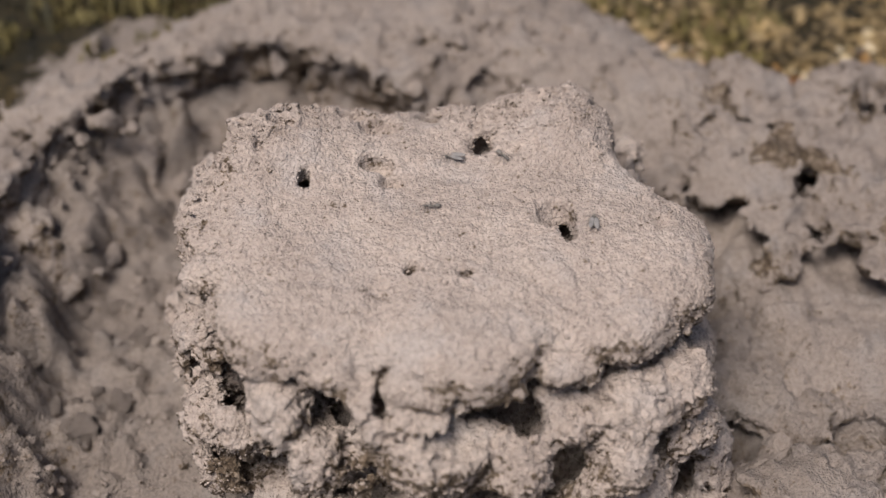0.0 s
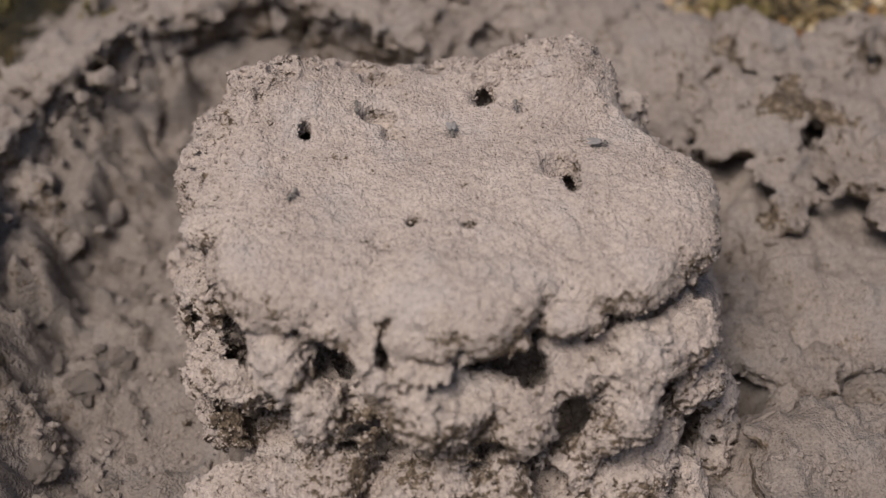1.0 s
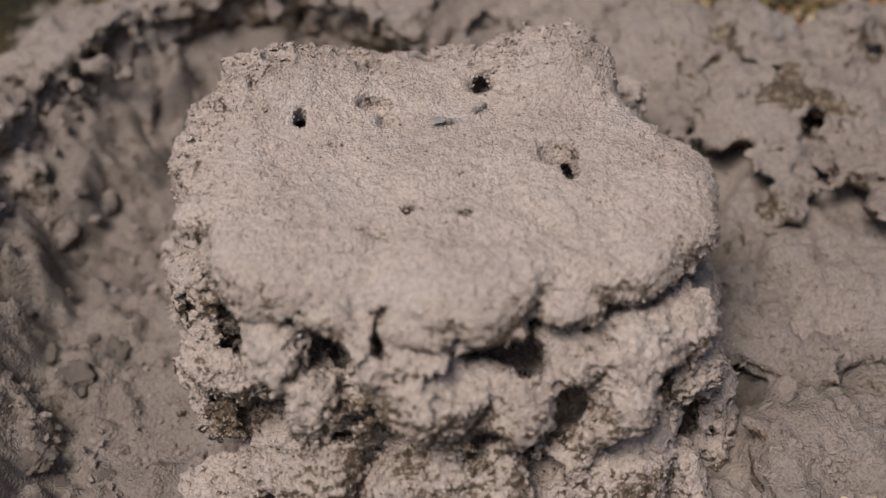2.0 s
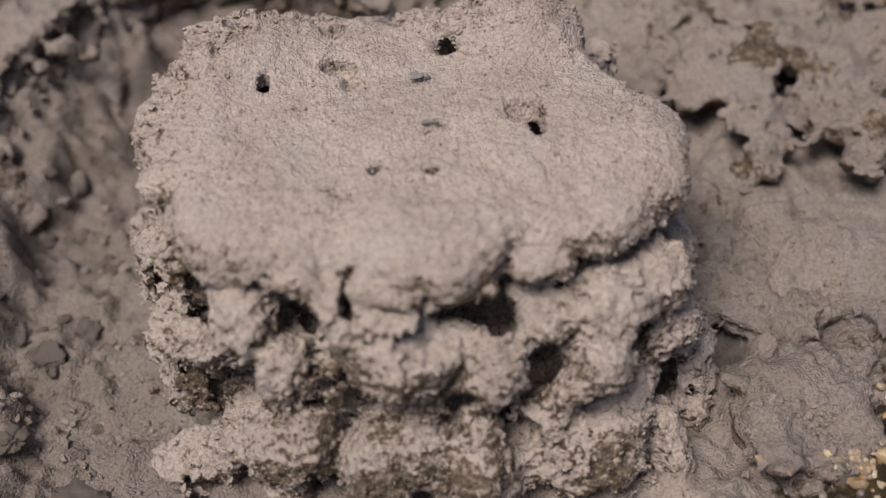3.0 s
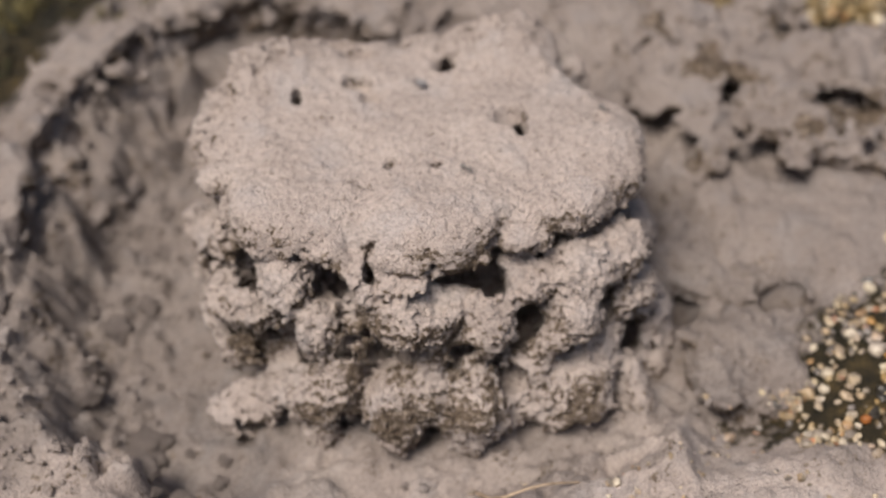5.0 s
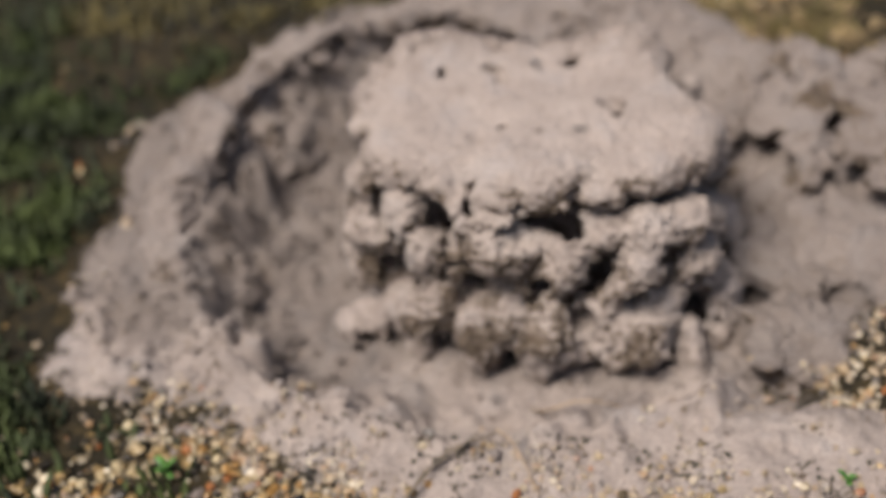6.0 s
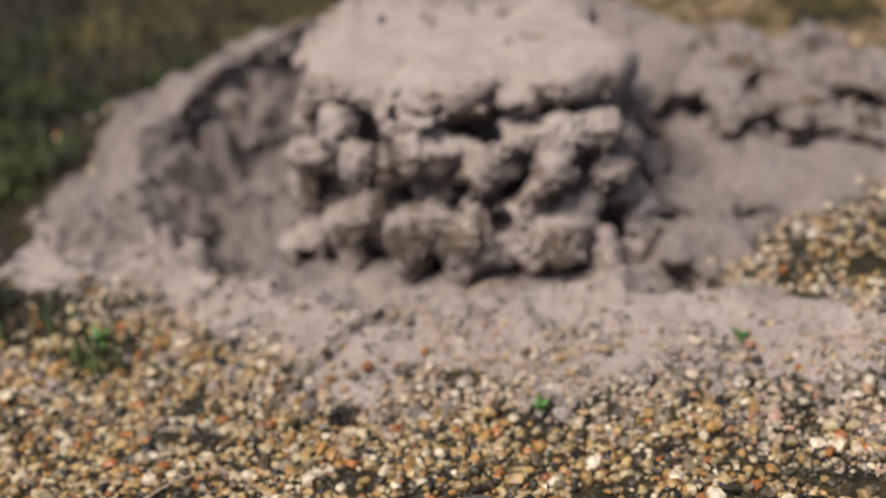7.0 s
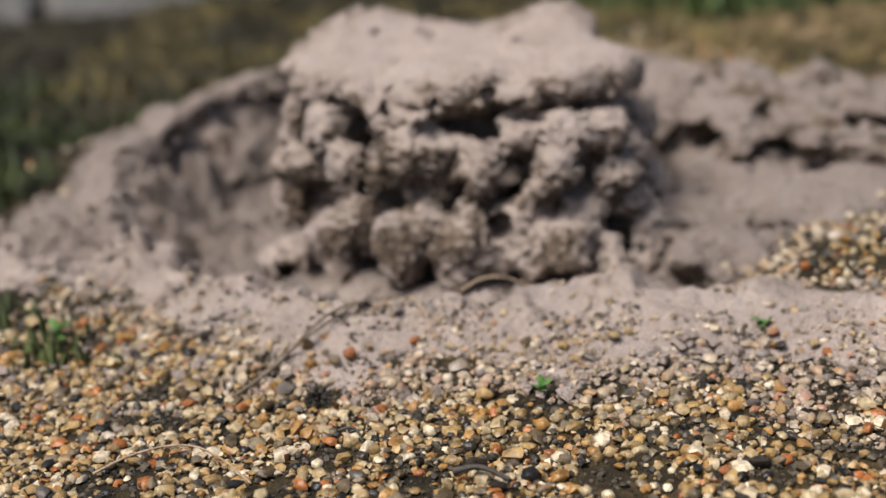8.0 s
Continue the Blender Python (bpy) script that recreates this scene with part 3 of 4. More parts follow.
def clay_mask(x, y):
    """1 where the dug-out mud covers the gravel."""
    w = fbm(x, y, 0 * x, 0.05, 3) * 0.014
    ang = np.arctan2(y - 0.01, x)
    d = np.hypot(x, y - 0.01)
    reach = 0.152 + 0.020 * np.cos(ang - 1.6) + 0.034 * np.exp(-((ang - 0.25) / 0.40) ** 2) + 0.022 * np.exp(-((ang + 2.55) / 0.45) ** 2) - 0.022 * np.exp(-((ang - 0.85) / 0.25) ** 2)
    m = 1 - smooth(-0.022, 0.022, d - reach + w)
    # gravel that has spilled over the mud on both sides of the front
    right = smooth(-0.004, 0.014, x - 0.084 - (y + 0.061) + 1.3 * w) * smooth(-0.098, -0.080, y + w)
    left = smooth(0.0, 0.03, -0.035 - x + 0.55 * (y + 0.09)) * (1 - smooth(-0.118, -0.092, y + w))
    front = 1 - smooth(-0.140, -0.112, y + w)
    m = m * (1 - 0.5 * right) * (1 - 0.2 * left) * (1 - 0.7 * front)
    strip = np.exp(-(((x - 0.075) / 0.100) ** 4 + ((y + 1.2 * w + 0.106) / 0.033) ** 4))
    tongue = np.exp(-(((x + 0.012 + 0.5 * (y + 0.13)) / 0.017) ** 2 + ((y + 0.133) / 0.020) ** 4))
    corner = np.exp(-(((x - 0.145) / 0.045) ** 4 + ((y + w + 0.108) / 0.016) ** 2))
    return np.clip(m + 0.62 * strip * (1 - 0.8 * right) + 0.85 * tongue + 0.7 * corner, 0, 1)


def moss_mask(x, y):
    """1 on the mossy, shaded ground beside and behind the bank."""
    w = fbm(x, y, 0 * x, 0.06, 3) * 0.02
    r = np.hypot(x, y - 0.01)
    side = np.maximum(smooth(0.0, 0.02, -x - 0.142 + 0.018 * smooth(-0.06, -0.10, y) + w), smooth(0.08, 0.13, y))
    tuft = np.exp(-(((x + 0.094) / 0.011) ** 2 + ((y + 0.128) / 0.009) ** 2))
    return np.maximum(tuft, side * smooth(0.150, 0.178, r + w) * smooth(0.0, 0.09, -x - 0.02 + w) * smooth(-0.145, -0.105, y + w - 0.9 * (x + 0.13)))


def moat_edge(x, y):
    """Distance past the moat's edge, scaled to metres: negative within."""
    ry = np.where(y > 0.008, 0.118, 0.113)
    return (np.hypot((x + 0.010) / 0.106, (y - 0.008) / ry) - 1) * 0.110


def height(x, y):
    z0 = 0 * x
    r = np.hypot(x, y)
    h = 0.003 * fbm(x, y, z0, 0.09, 2) * (1 - smooth(0.5, 1.2, r)) + 0.03 * fbm(x, y, z0, 1.3, 2) * smooth(0.4, 2.0, r)
    clay = clay_mask(x, y)
    # the moat: shallow before the mound, deep beside and behind it
    e = moat_edge(x, y) + 0.006 * fbm(x, y, z0, 0.03, 2) + 0.005 * fbm(x, y, z0, 0.009, 3, 0.6)
    deep = 0.014 + 0.005 * np.maximum(smooth(0.03, -0.03, x + 0.05) * smooth(-0.09, -0.04, y), smooth(-0.02, 0.05, y))
    inside = 1 - smooth(-0.020, 0.003, e)
    h = h - deep * inside + 0.0035 * np.exp(-((e - 0.005) / 0.006) ** 2) * (y < 0.02)
    # the sunken channel under the broken plates
    h = h - 0.013 * np.exp(-(((x - 0.090) / 0.024) ** 4 + ((y + 0.036) / 0.044) ** 4)) - 0.024 * np.exp(-(((x - 0.115) / 0.011) ** 2 + ((y + 0.021) / 0.007) ** 2)) \
        - 0.016 * np.exp(-(((x - 0.084) / 0.007) ** 2 + ((y + 0.013) / 0.006) ** 2))
    h = h + 0.006 * smooth(0.0, 0.04, x - 0.096 - (y + 0.061)) * smooth(-0.11, -0.06, y) * (1 - smooth(0.18, 0.26, r)) * (1 - smooth(-0.01, 0.02, y))
    lumps = 0.0030 * fbm(x, y, z0, 0.018, 3) + 0.0016 * np.abs(fbm(x, y, z0, 0.006, 2)) + 0.0007 * fbm(x, y, z0, 0.0030, 2)
    clods = np.maximum(0, fbm(x, y, z0 + 5, 0.013, 4, 0.65) - 0.1) * 0.012 * (1 - smooth(-0.075, -0.05, x + 0.02 * fbm(x, y, z0, 0.03, 2))) * (y > -0.10)
    floor = 0.0022 * np.maximum(0, fbm(x, y, z0 + 9, 0.007, 3, 0.6)) * inside
    return h + clay * (0.003 + lumps + clods + floor) - 0.0025 * smooth(0.5, 0.9, fbm(x + 1, y, z0, 0.012, 2)) * (e < 0.012)


def graded(lo, hi, step, far):
    """Coordinates at an even step from lo to hi, then ever wider out to far."""
    inner = list(np.arange(lo, hi + step, step))
    a, s = inner[-1], step
    up, down = [], []
    while a < far:
        s *= 1.18
        a += s
        up.append(a)
    a, s = lo, step
    while a > -far:
        s *= 1.18
        a -= s
        down.append(a)
    return np.array(down[::-1] + inner + up)


def ground():
    xs, ys = graded(-0.19, 0.19, 0.00125, 80.0), graded(-0.20, 0.19, 0.00125, 80.0)
    gx, gy = np.meshgrid(xs, ys, indexing="ij")
    co = np.stack([gx, gy, height(gx, gy)], -1).reshape(-1, 3)
    nx, ny = len(xs), len(ys)
    i = (np.arange(nx - 1)[:, None] * ny + np.arange(ny - 1)[None]).ravel()
    me = mesh_from("ground", co, np.stack([i, i + ny, i + ny + 1, i + 1], 1))
    at = me.attributes.new("clay", "FLOAT", "POINT")
    at.data.foreach_set("value", clay_mask(gx, gy).astype(np.float32).ravel())
    # low in the moat, whose darker colour includes the shade of its walls
    dry = me.attributes.new("dry", "FLOAT", "POINT")
    dry.data.foreach_set("value", np.maximum(1 - smooth(-0.085, -0.055, gy + 0.02 * fbm(gx, gy, 0 * gx, 0.03, 2)), 0.3 * smooth(0.05, 0.08, gx)).astype(np.float32).ravel())
    me.materials.append(SOIL)
    return tagged(new("ground", me), "gravelly ground smeared with dry grey mud", "ground", kind="structure")


def bank_rough(x, y, z):
    """Clods, cracks and crumbs of dried mud."""
    clods = fbm(x, y, z, 0.017, 4, 0.55) * 0.0034
    cracks = np.abs(fbm(x + 0.2, y, z, 0.009, 3, 0.6))
    ridges = np.abs(fbm(x, y + 0.4, z, 0.0055, 2, 0.6))
    return clods + (0.35 - cracks) * 0.0022 + (ridges - 0.3) * 0.0018 + fbm(x, y, z, 0.0028, 2, 0.7) * 0.0010 - 0.0004


def bank():
    """The ring of thrown-up mud round the mound, undercut on its inner side."""
    f = Field((-0.20, -0.08, -0.024), (0.215, 0.225, 0.05), 0.00112)
    rnd = random.Random(5)
    turns = np.radians([-12, 0, 20, 45, 70, 90, 120, 150, 175, 192])
    inner = np.array([112, 108, 104, 98, 90, 88, 102, 117, 122, 120]) / 1000
    outer = np.array([160, 172, 182, 146, 160, 168, 164, 150, 142, 132]) / 1000
    crest = np.array([1, 3, 11, 15, 18, 19, 18, 15, 11, 3]) / 1000
    for i in range(90):
        a = radians(16 + 176 * i / 89)
        ri, ro, h = (float(np.interp(a, turns, t)) for t in (inner, outer, crest))
        r, half = (ri + ro) / 2 + rnd.uniform(-0.004, 0.004), (ro - ri) / 2
        f.ball((r * math.cos(a), r * math.sin(a), -0.004), (half + 0.002, half + 0.002, h + 0.006 + rnd.uniform(-0.003, 0.003)), k=0.008)
        q = r + rnd.uniform(-0.6, 0.6) * half
        s = rnd.uniform(0.004, 0.010)
        f.ball((q * math.cos(a), q * math.sin(a), h * 0.8), (s, s, s * 0.7), k=0.004)
    # the moat cleared round the foot, its broken wall
    f.ball((-0.012, -0.012, 0.014), (0.112, 0.100, 0.036), k=0.004, cut=True)
    f.ball((-0.048, 0.026, 0.014), (0.074, 0.098, 0.036), k=0.004, cut=True)
    for i in range(30):
        a, s = radians(rnd.uniform(95, 195)), rnd.uniform(0.003, 0.007)
        p = Vector((-0.010 + 0.114 * math.cos(a), 0.006 + 0.122 * math.sin(a), rnd.uniform(-0.004, 0.008)))
        f.ball(p, (s, s, s * 0.8), k=0.002, cut=i % 3 > 0)
    # pits and clods all over
    for i in range(240):
        a = radians(rnd.uniform(16, 190))
        ri, ro, h = (float(np.interp(a, turns, t)) for t in (inner, outer, crest))
        u = rnd.uniform(0.0, 0.95)
        r, s = ri + (ro - ri) * u, rnd.uniform(0.0010, 0.0030)
        z = h * math.sqrt(max(0.05, 1 - (2 * u - 1) ** 2)) + 0.001
        f.ball((r * math.cos(a), r * math.sin(a), z), (s, s * rnd.uniform(0.5, 1), s * 0.8), pose(0, 0, 0, 0, 0, rnd.uniform(0, 180)), k=0.002, cut=i % 2 == 0)
    # the wall above the shelf leans out over a dark slot
    f.ball((0.134, 0.053, 0.010), (0.036, 0.028, 0.010), k=0.003)
    f.ball((0.122, 0.0, 0.002), (0.062, 0.031, 0.022), k=0.002, cut=True)
    # clods and hollows on the crumbled slope behind the shelf
    for i in range(110):
        s = rnd.uniform(0.003, 0.009)
        p = (rnd.uniform(0.088, 0.185), rnd.uniform(0.035, 0.105), rnd.uniform(0.006, 0.018))
        f.ball(p, (s * 1.3, s, s * 0.8), pose(0, 0, 0, 0, 0, rnd.uniform(0, 180)), k=0.0025, cut=i % 2 == 0)
    f.ball((0.122, 0.036, 0.0015), (0.022, 0.021, 0.0105), pose(0, 0, 0, 0, 0, 8), k=0.001, cut=True)
    f.ball((0.090, 0.048, 0.005), (0.019, 0.013, 0.012), pose(0, 0, 0, 0, 0, -30), k=0.002, cut=True)
    f.ball((0.100, 0.082, 0.015), (0.016, 0.008, 0.006), pose(0, 0, 0, 0, 0, -20), k=0.002, cut=True)
    f.roughen(bank_rough)
    me = f.mesh("mud_bank")
    v = np.empty(len(me.vertices) * 3)
    me.vertices.foreach_get("co", v)
    x, y, z = v.reshape(-1, 3).T
    # dark patches: fresh earth, and shade painted on the low wall and right slope
    bare_shade = 0.35 * smooth(0.0, 0.5, fbm(x, y, z, 0.011, 3)) * np.maximum(1 - smooth(0.004, 0.012, z), 2.8 * smooth(0.08, 0.10, x) * smooth(0.02, 0.04, y) * (1 - smooth(0.09, 0.12, y)))
    me.attributes.new("bare_shade", "FLOAT", "POINT").data.foreach_set("value", bare_shade.astype(np.float32))
    return tagged(part("mud_bank", me, MUD), "curved bank of dry grey mud ringing the mound, undercut inside", "mud bank", kind="structure")


def mud_plate(label, x, y, z, a, b, c, bites, rim, grains=0):
    """A crust of dried mud lying over a hollow, with bitten edges and a fringe of rootlets."""
    m = max(a, b) + 6
    f = Field(((x - m) / 1000, (y - m) / 1000, (z - c - 4) / 1000), ((x + m) / 1000, (y + m) / 1000, (z + c + 9) / 1000), 0.0010)
    f.ball((x / 1000, y / 1000, z / 1000), (a / 1000, b / 1000, c / 1000), flat=True)
    for p, q, s in bites:
        f.ball((p / 1000, q / 1000, z / 1000), (s / 1000, s * 0.7 / 1000, 0.02), k=0.002, cut=True)
    lump = random.Random(int(y) + 90)
    for i in range(44):
        u, v, s = lump.uniform(-0.75, 0.75), lump.uniform(-0.75, 0.75), lump.uniform(0.0015, 0.005)
        f.ball(((x + a * u) / 1000, (y + b * v) / 1000, (z + c - 0.6) / 1000), (s * 1.4, s, s * 0.45), k=0.0015)
    f.roughen(lambda x, y, z: 0.85 * bank_rough(x, y, z))
    root = tagged(new("mud_plate"), label, "mud plate", "mud plates beside the mound")
    slab = f.mesh("slab")
    part("slab", slab, PALE_MUD, root)
    if grains:
        rs = np.random.RandomState(grains)
        spots = np.array([p.center[:] for p in slab.polygons if p.normal.z > 0.4 and p.center.y < y / 1000])
        spots = spots[(fbm(spots[:, 0], spots[:, 1], 0 * spots[:, 0], 0.010, 3) + (y / 1000 - spots[:, 1]) * 30 - rs.uniform(0.2, 1.2, len(spots))) > 0]
        spots = spots[rs.permutation(len(spots))[:grains * 4]]
        me = mesh_from("grit", *scatter([pebble_shape(lump, 1) for _ in range(6)], spots, 0.0006 * np.exp(rs.normal(0, 0.5, len(spots))), 4), False)
        tagged(part("grit", me, MUD, root, "grey dusty grit on the plate"), kind="stuff")
        spots = spots[spots[:, 1] < (y - 0.7 * b) / 1000][:grains // 2]
        me = mesh_from("grit", *scatter([pebble_shape(lump, 1) for _ in range(6)], spots, 0.0009 * np.exp(rs.normal(0, 0.3, len(spots))), 5), False)
        tagged(part("grit", me, DUSTY_GRIT, root, "coarse dusty grains on the plate"), kind="stuff")
    rnd = random.Random(int(x))
    for i in range(rim):
        u = radians(-150 + 120 * i / max(1, rim - 1) + rnd.uniform(-4, 4))
        p = Vector(((x + a * 0.95 * math.cos(u)) / 1000, (y + b * 0.95 * math.sin(u)) / 1000, (z + c * rnd.uniform(-0.2, 0.5)) / 1000))
        if any(math.hypot(p.x * 1000 - q, p.y * 1000 - r) < 1.3 * s for q, r, s in bites):
            continue
        d = Vector((math.cos(u) + rnd.uniform(-0.5, 0.5), math.sin(u), rnd.uniform(-0.9, -0.2))).normalized()
        bm = bmesh.new()
        length = rnd.uniform(0.0014, 0.0030)
        t = Matrix.Translation(p + d * length * 0.4) @ d.to_track_quat("Z", "Y").to_matrix().to_4x4()
        bmesh.ops.create_cone(bm, cap_ends=True, segments=5, radius1=0.00032, radius2=0.0001, depth=length, matrix=t)
        me = bpy.data.meshes.new("rootlet")
        bm.to_mesh(me)
        part("rootlet", me, CLAY, root)
    return root


# ---- gravel ----
def pebble_shape(rnd, sub):
    """A broken stone: the hull of a few uneven corners."""
    bm = bmesh.new()
    s = (rnd.uniform(0.85, 1.25), rnd.uniform(0.7, 1.0), rnd.uniform(0.55, 0.85))
    n = {0: 8, 1: 11, 2: 20}[sub]
    for i in range(n):
        u, a = 1 - 2 * (i + 0.5) / n, i * 2.39996 + rnd.uniform(-0.5, 0.5)
        u = max(-1, min(1, u + rnd.uniform(-0.15, 0.15)))
        w, r = math.sqrt(1 - u * u), rnd.uniform(0.82, 1.12)
        bm.verts.new((w * math.cos(a) * r * s[0], w * math.sin(a) * r * s[1], u * r * s[2]))
    hull = bmesh.ops.convex_hull(bm, input=bm.verts)
    bmesh.ops.delete(bm, geom=list({e for e in hull["geom_interior"] + hull["geom_unused"] if isinstance(e, bmesh.types.BMVert)}), context="VERTS")
    bmesh.ops.recalc_face_normals(bm, faces=bm.faces)
    bm.verts.index_update()
    co = np.array([v.co[:] for v in bm.verts])
    fa = np.array([[v.index for v in p.verts] for p in bm.faces])
    bm.free()
    return co, fa


def scatter(shapes, places, sizes, seed, squash=1.0):
    """One mesh of many grains: coordinates and faces."""
    rs = np.random.RandomState(seed)
    pick = rs.randint(0, len(shapes), len(places))
    cos, fas, base = [], [], 0
    for s, (c, fa) in enumerate(shapes):
        at = np.nonzero(pick == s)[0]
        k = len(at)
        yaw, tip = rs.uniform(0, math.tau, k), rs.normal(0, 0.35, k)
        cy, sy, ct, st = np.cos(yaw), np.sin(yaw), np.cos(tip), np.sin(tip)
        x, y, z = c[None, :, 0], c[None, :, 1], c[None, :, 2] * squash
        y, z = y * ct[:, None] - z * st[:, None], y * st[:, None] + z * ct[:, None]
        x, y = x * cy[:, None] - y * sy[:, None], x * sy[:, None] + y * cy[:, None]
        v = np.stack([x, y, z], -1) * sizes[at][:, None, None] + places[at][:, None, :]
        cos.append(v.reshape(-1, 3))
        fas.append((fa[None] + (np.arange(k) * len(c))[:, None, None] + base).reshape(-1, 3))
        base += k * len(c)
    return np.concatenate(cos), np.concatenate(fas)


def gravel_field(name, x0, x1, y0, y1, step, shapes, seed, keep, share=None, mat=None, label="coarse gravel of tan, ochre, white and dark grains", spread=0.36):
    rs = np.random.RandomState(seed)
    gx, gy = np.meshgrid(np.arange(x0, x1, step), np.arange(y0, y1, step), indexing="ij")
    x = (gx + rs.uniform(-0.5, 0.5, gx.shape) * step).ravel()
    y = (gy + rs.uniform(-0.5, 0.5, gy.shape) * step).ravel()
    m = clay_mask(x, y) + 0.34 * fbm(x, y, 0 * x, 0.016, 3)
    pick = rs.rand(len(x))
    on = keep(x, y) & ((pick > smooth(0.12, 0.86, m)) if share is None else (pick < share(x, y))) & (rs.rand(len(x)) > 0.93 * moss_mask(x, y))
    x, y = x[on], y[on]
    size = np.exp(np.clip(rs.normal(0, spread, len(x)), -0.75, 0.62)) * step * 0.51
    z = height(x, y) + size * rs.uniform(-0.2, 0.65, len(x))
    at = np.stack([x, y, z], -1)
    powdered = clay_mask(x, y) + 0.15 * fbm(x, y, 0 * x, 0.01, 2) > 0.14
    heaps = [(np.ones(len(x), bool), mat, label)] if mat else [(~powdered, GRIT, label), (powdered, DUSTY_GRIT, "gravel grains powdered with pale mud dust")]
    for pick, stuff, words in heaps:
        me = mesh_from(name, *scatter(shapes, at[pick], size[pick], seed + 1))
        me.set_sharp_from_angle(angle=radians(44))
        me.materials.append(stuff)
        tagged(new(name, me), words, name, kind="stuff")


nest()
ground()
bank()
mud_plate("thin dried mud plate with a ragged rim over a hollow", 118, 6, -4.5, 44, 27, 5.0, ((115, -20, 10), (137, -22, 7), (94, 2, 2)), 26)
mud_plate("lumpy dried mud plate strewn with grey grit", 101, -43, -6, 17, 19, 6.5, ((85, -54, 3), (113, -25, 5)), 9, 300)
rnd = random.Random(3)
fine_shapes = [pebble_shape(rnd, 2) for _ in range(14)]
rough_shapes = [pebble_shape(rnd, 1) for _ in range(10)]


def damp(x, y):
    """High on the dark, damp spots where little gravel lies."""
    return fbm(x + 0.7, y, 0 * x, 0.014, 3, 0.6)


gravel_field("gravel", -0.17, 0.20, -0.26, -0.085, 0.0028, fine_shapes, 21, lambda x, y: (y < -0.085) & (damp(x, y) < 0.7))
gravel_field("gravel", -0.42, 0.42, -0.20, 0.62, 0.0037, rough_shapes, 31, lambda x, y: ~((y < -0.085) & (x > -0.17) & (x < 0.20)) & ~((y < -0.02) & (x > 0.05)) & (np.hypot(x, y - 0.012) > 0.13) & ((x > -0.08) | (y < -0.03) | (damp(x, y) > 0.55)) & (fbm(x, y, 0 * x, 0.07, 2) > smooth(0.10, 0.16, y) * 1.15 - 1.0))
gravel_field("gravel", 0.02, 0.50, 0.12, 0.52, 0.0042, rough_shapes, 37, lambda x, y: (fbm(x, y, 0 * x, 0.05, 2) > -0.45) & (np.hypot(x, y) > 0.165), None, OCHRE, "small ochre gravel behind the bank")
gravel_field("gravel", 0.085, 0.20, -0.085, 0.03, 0.0028, fine_shapes, 23, lambda x, y: (damp(x, y) < 0.5) & ((x - 0.096 > y + 0.061) | ((y < -0.064) & (x > 0.08))))
gravel_field("gravel", -0.16, 0.20, -0.26, -0.075, 0.0019, rough_shapes, 41, lambda x, y: damp(x, y) < 0.1)
gravel_field("grit", -0.12, 0.18, -0.23, -0.10, 0.0014, rough_shapes, 61, lambda x, y: damp(x, y) > 0.2, lambda x, y: 0 * x + 0.4, DARK_GRIT, "dark dusty grit in the damp hollows of the gravel")
# stray grains and clods on the smeared mud, thinning out towards the mound
gravel_field("grit", -0.16, 0.20, -0.165, -0.075, 0.0017, rough_shapes, 51, lambda x, y: x == x,
             lambda x, y: 0.75 * (1 - smooth(-0.118, -0.074, y + 0.02 * fbm(x, y, 0 * x, 0.03, 2))) * smooth(-0.3, 0.3, fbm(x, y, 0 * x, 0.014, 3)), DUSTY_GRIT, "dusty grains of grit strewn over smeared mud", 0.45)
gravel_field("crumbled_mud", -0.13, 0.10, -0.085, 0.12, 0.0020, rough_shapes, 81, lambda x, y: np.hypot(x, y - 0.01) > 0.06,
             lambda x, y: 0.35 * smooth(0.0, 0.6, fbm(x + 0.3, y, 0 * x, 0.02, 3)) * (0.35 + 0.65 * smooth(-0.05, -0.075, x)), MUD, "small crumbs of grey mud lying in the moat", 0.5)
gravel_field("crumbled_mud", -0.16, 0.20, -0.15, -0.07, 0.0030, rough_shapes, 71, lambda x, y: x == x,
             lambda x, y: 0.5 * (1 - smooth(-0.12, -0.075, y + 0.02 * fbm(x, y, 0 * x, 0.03, 2))) * smooth(-0.2, 0.4, fbm(x + 0.3, y, 0 * x, 0.014, 3)), DRY_MUD, "pale crumbs of dried mud strewn before the mound", 0.5)


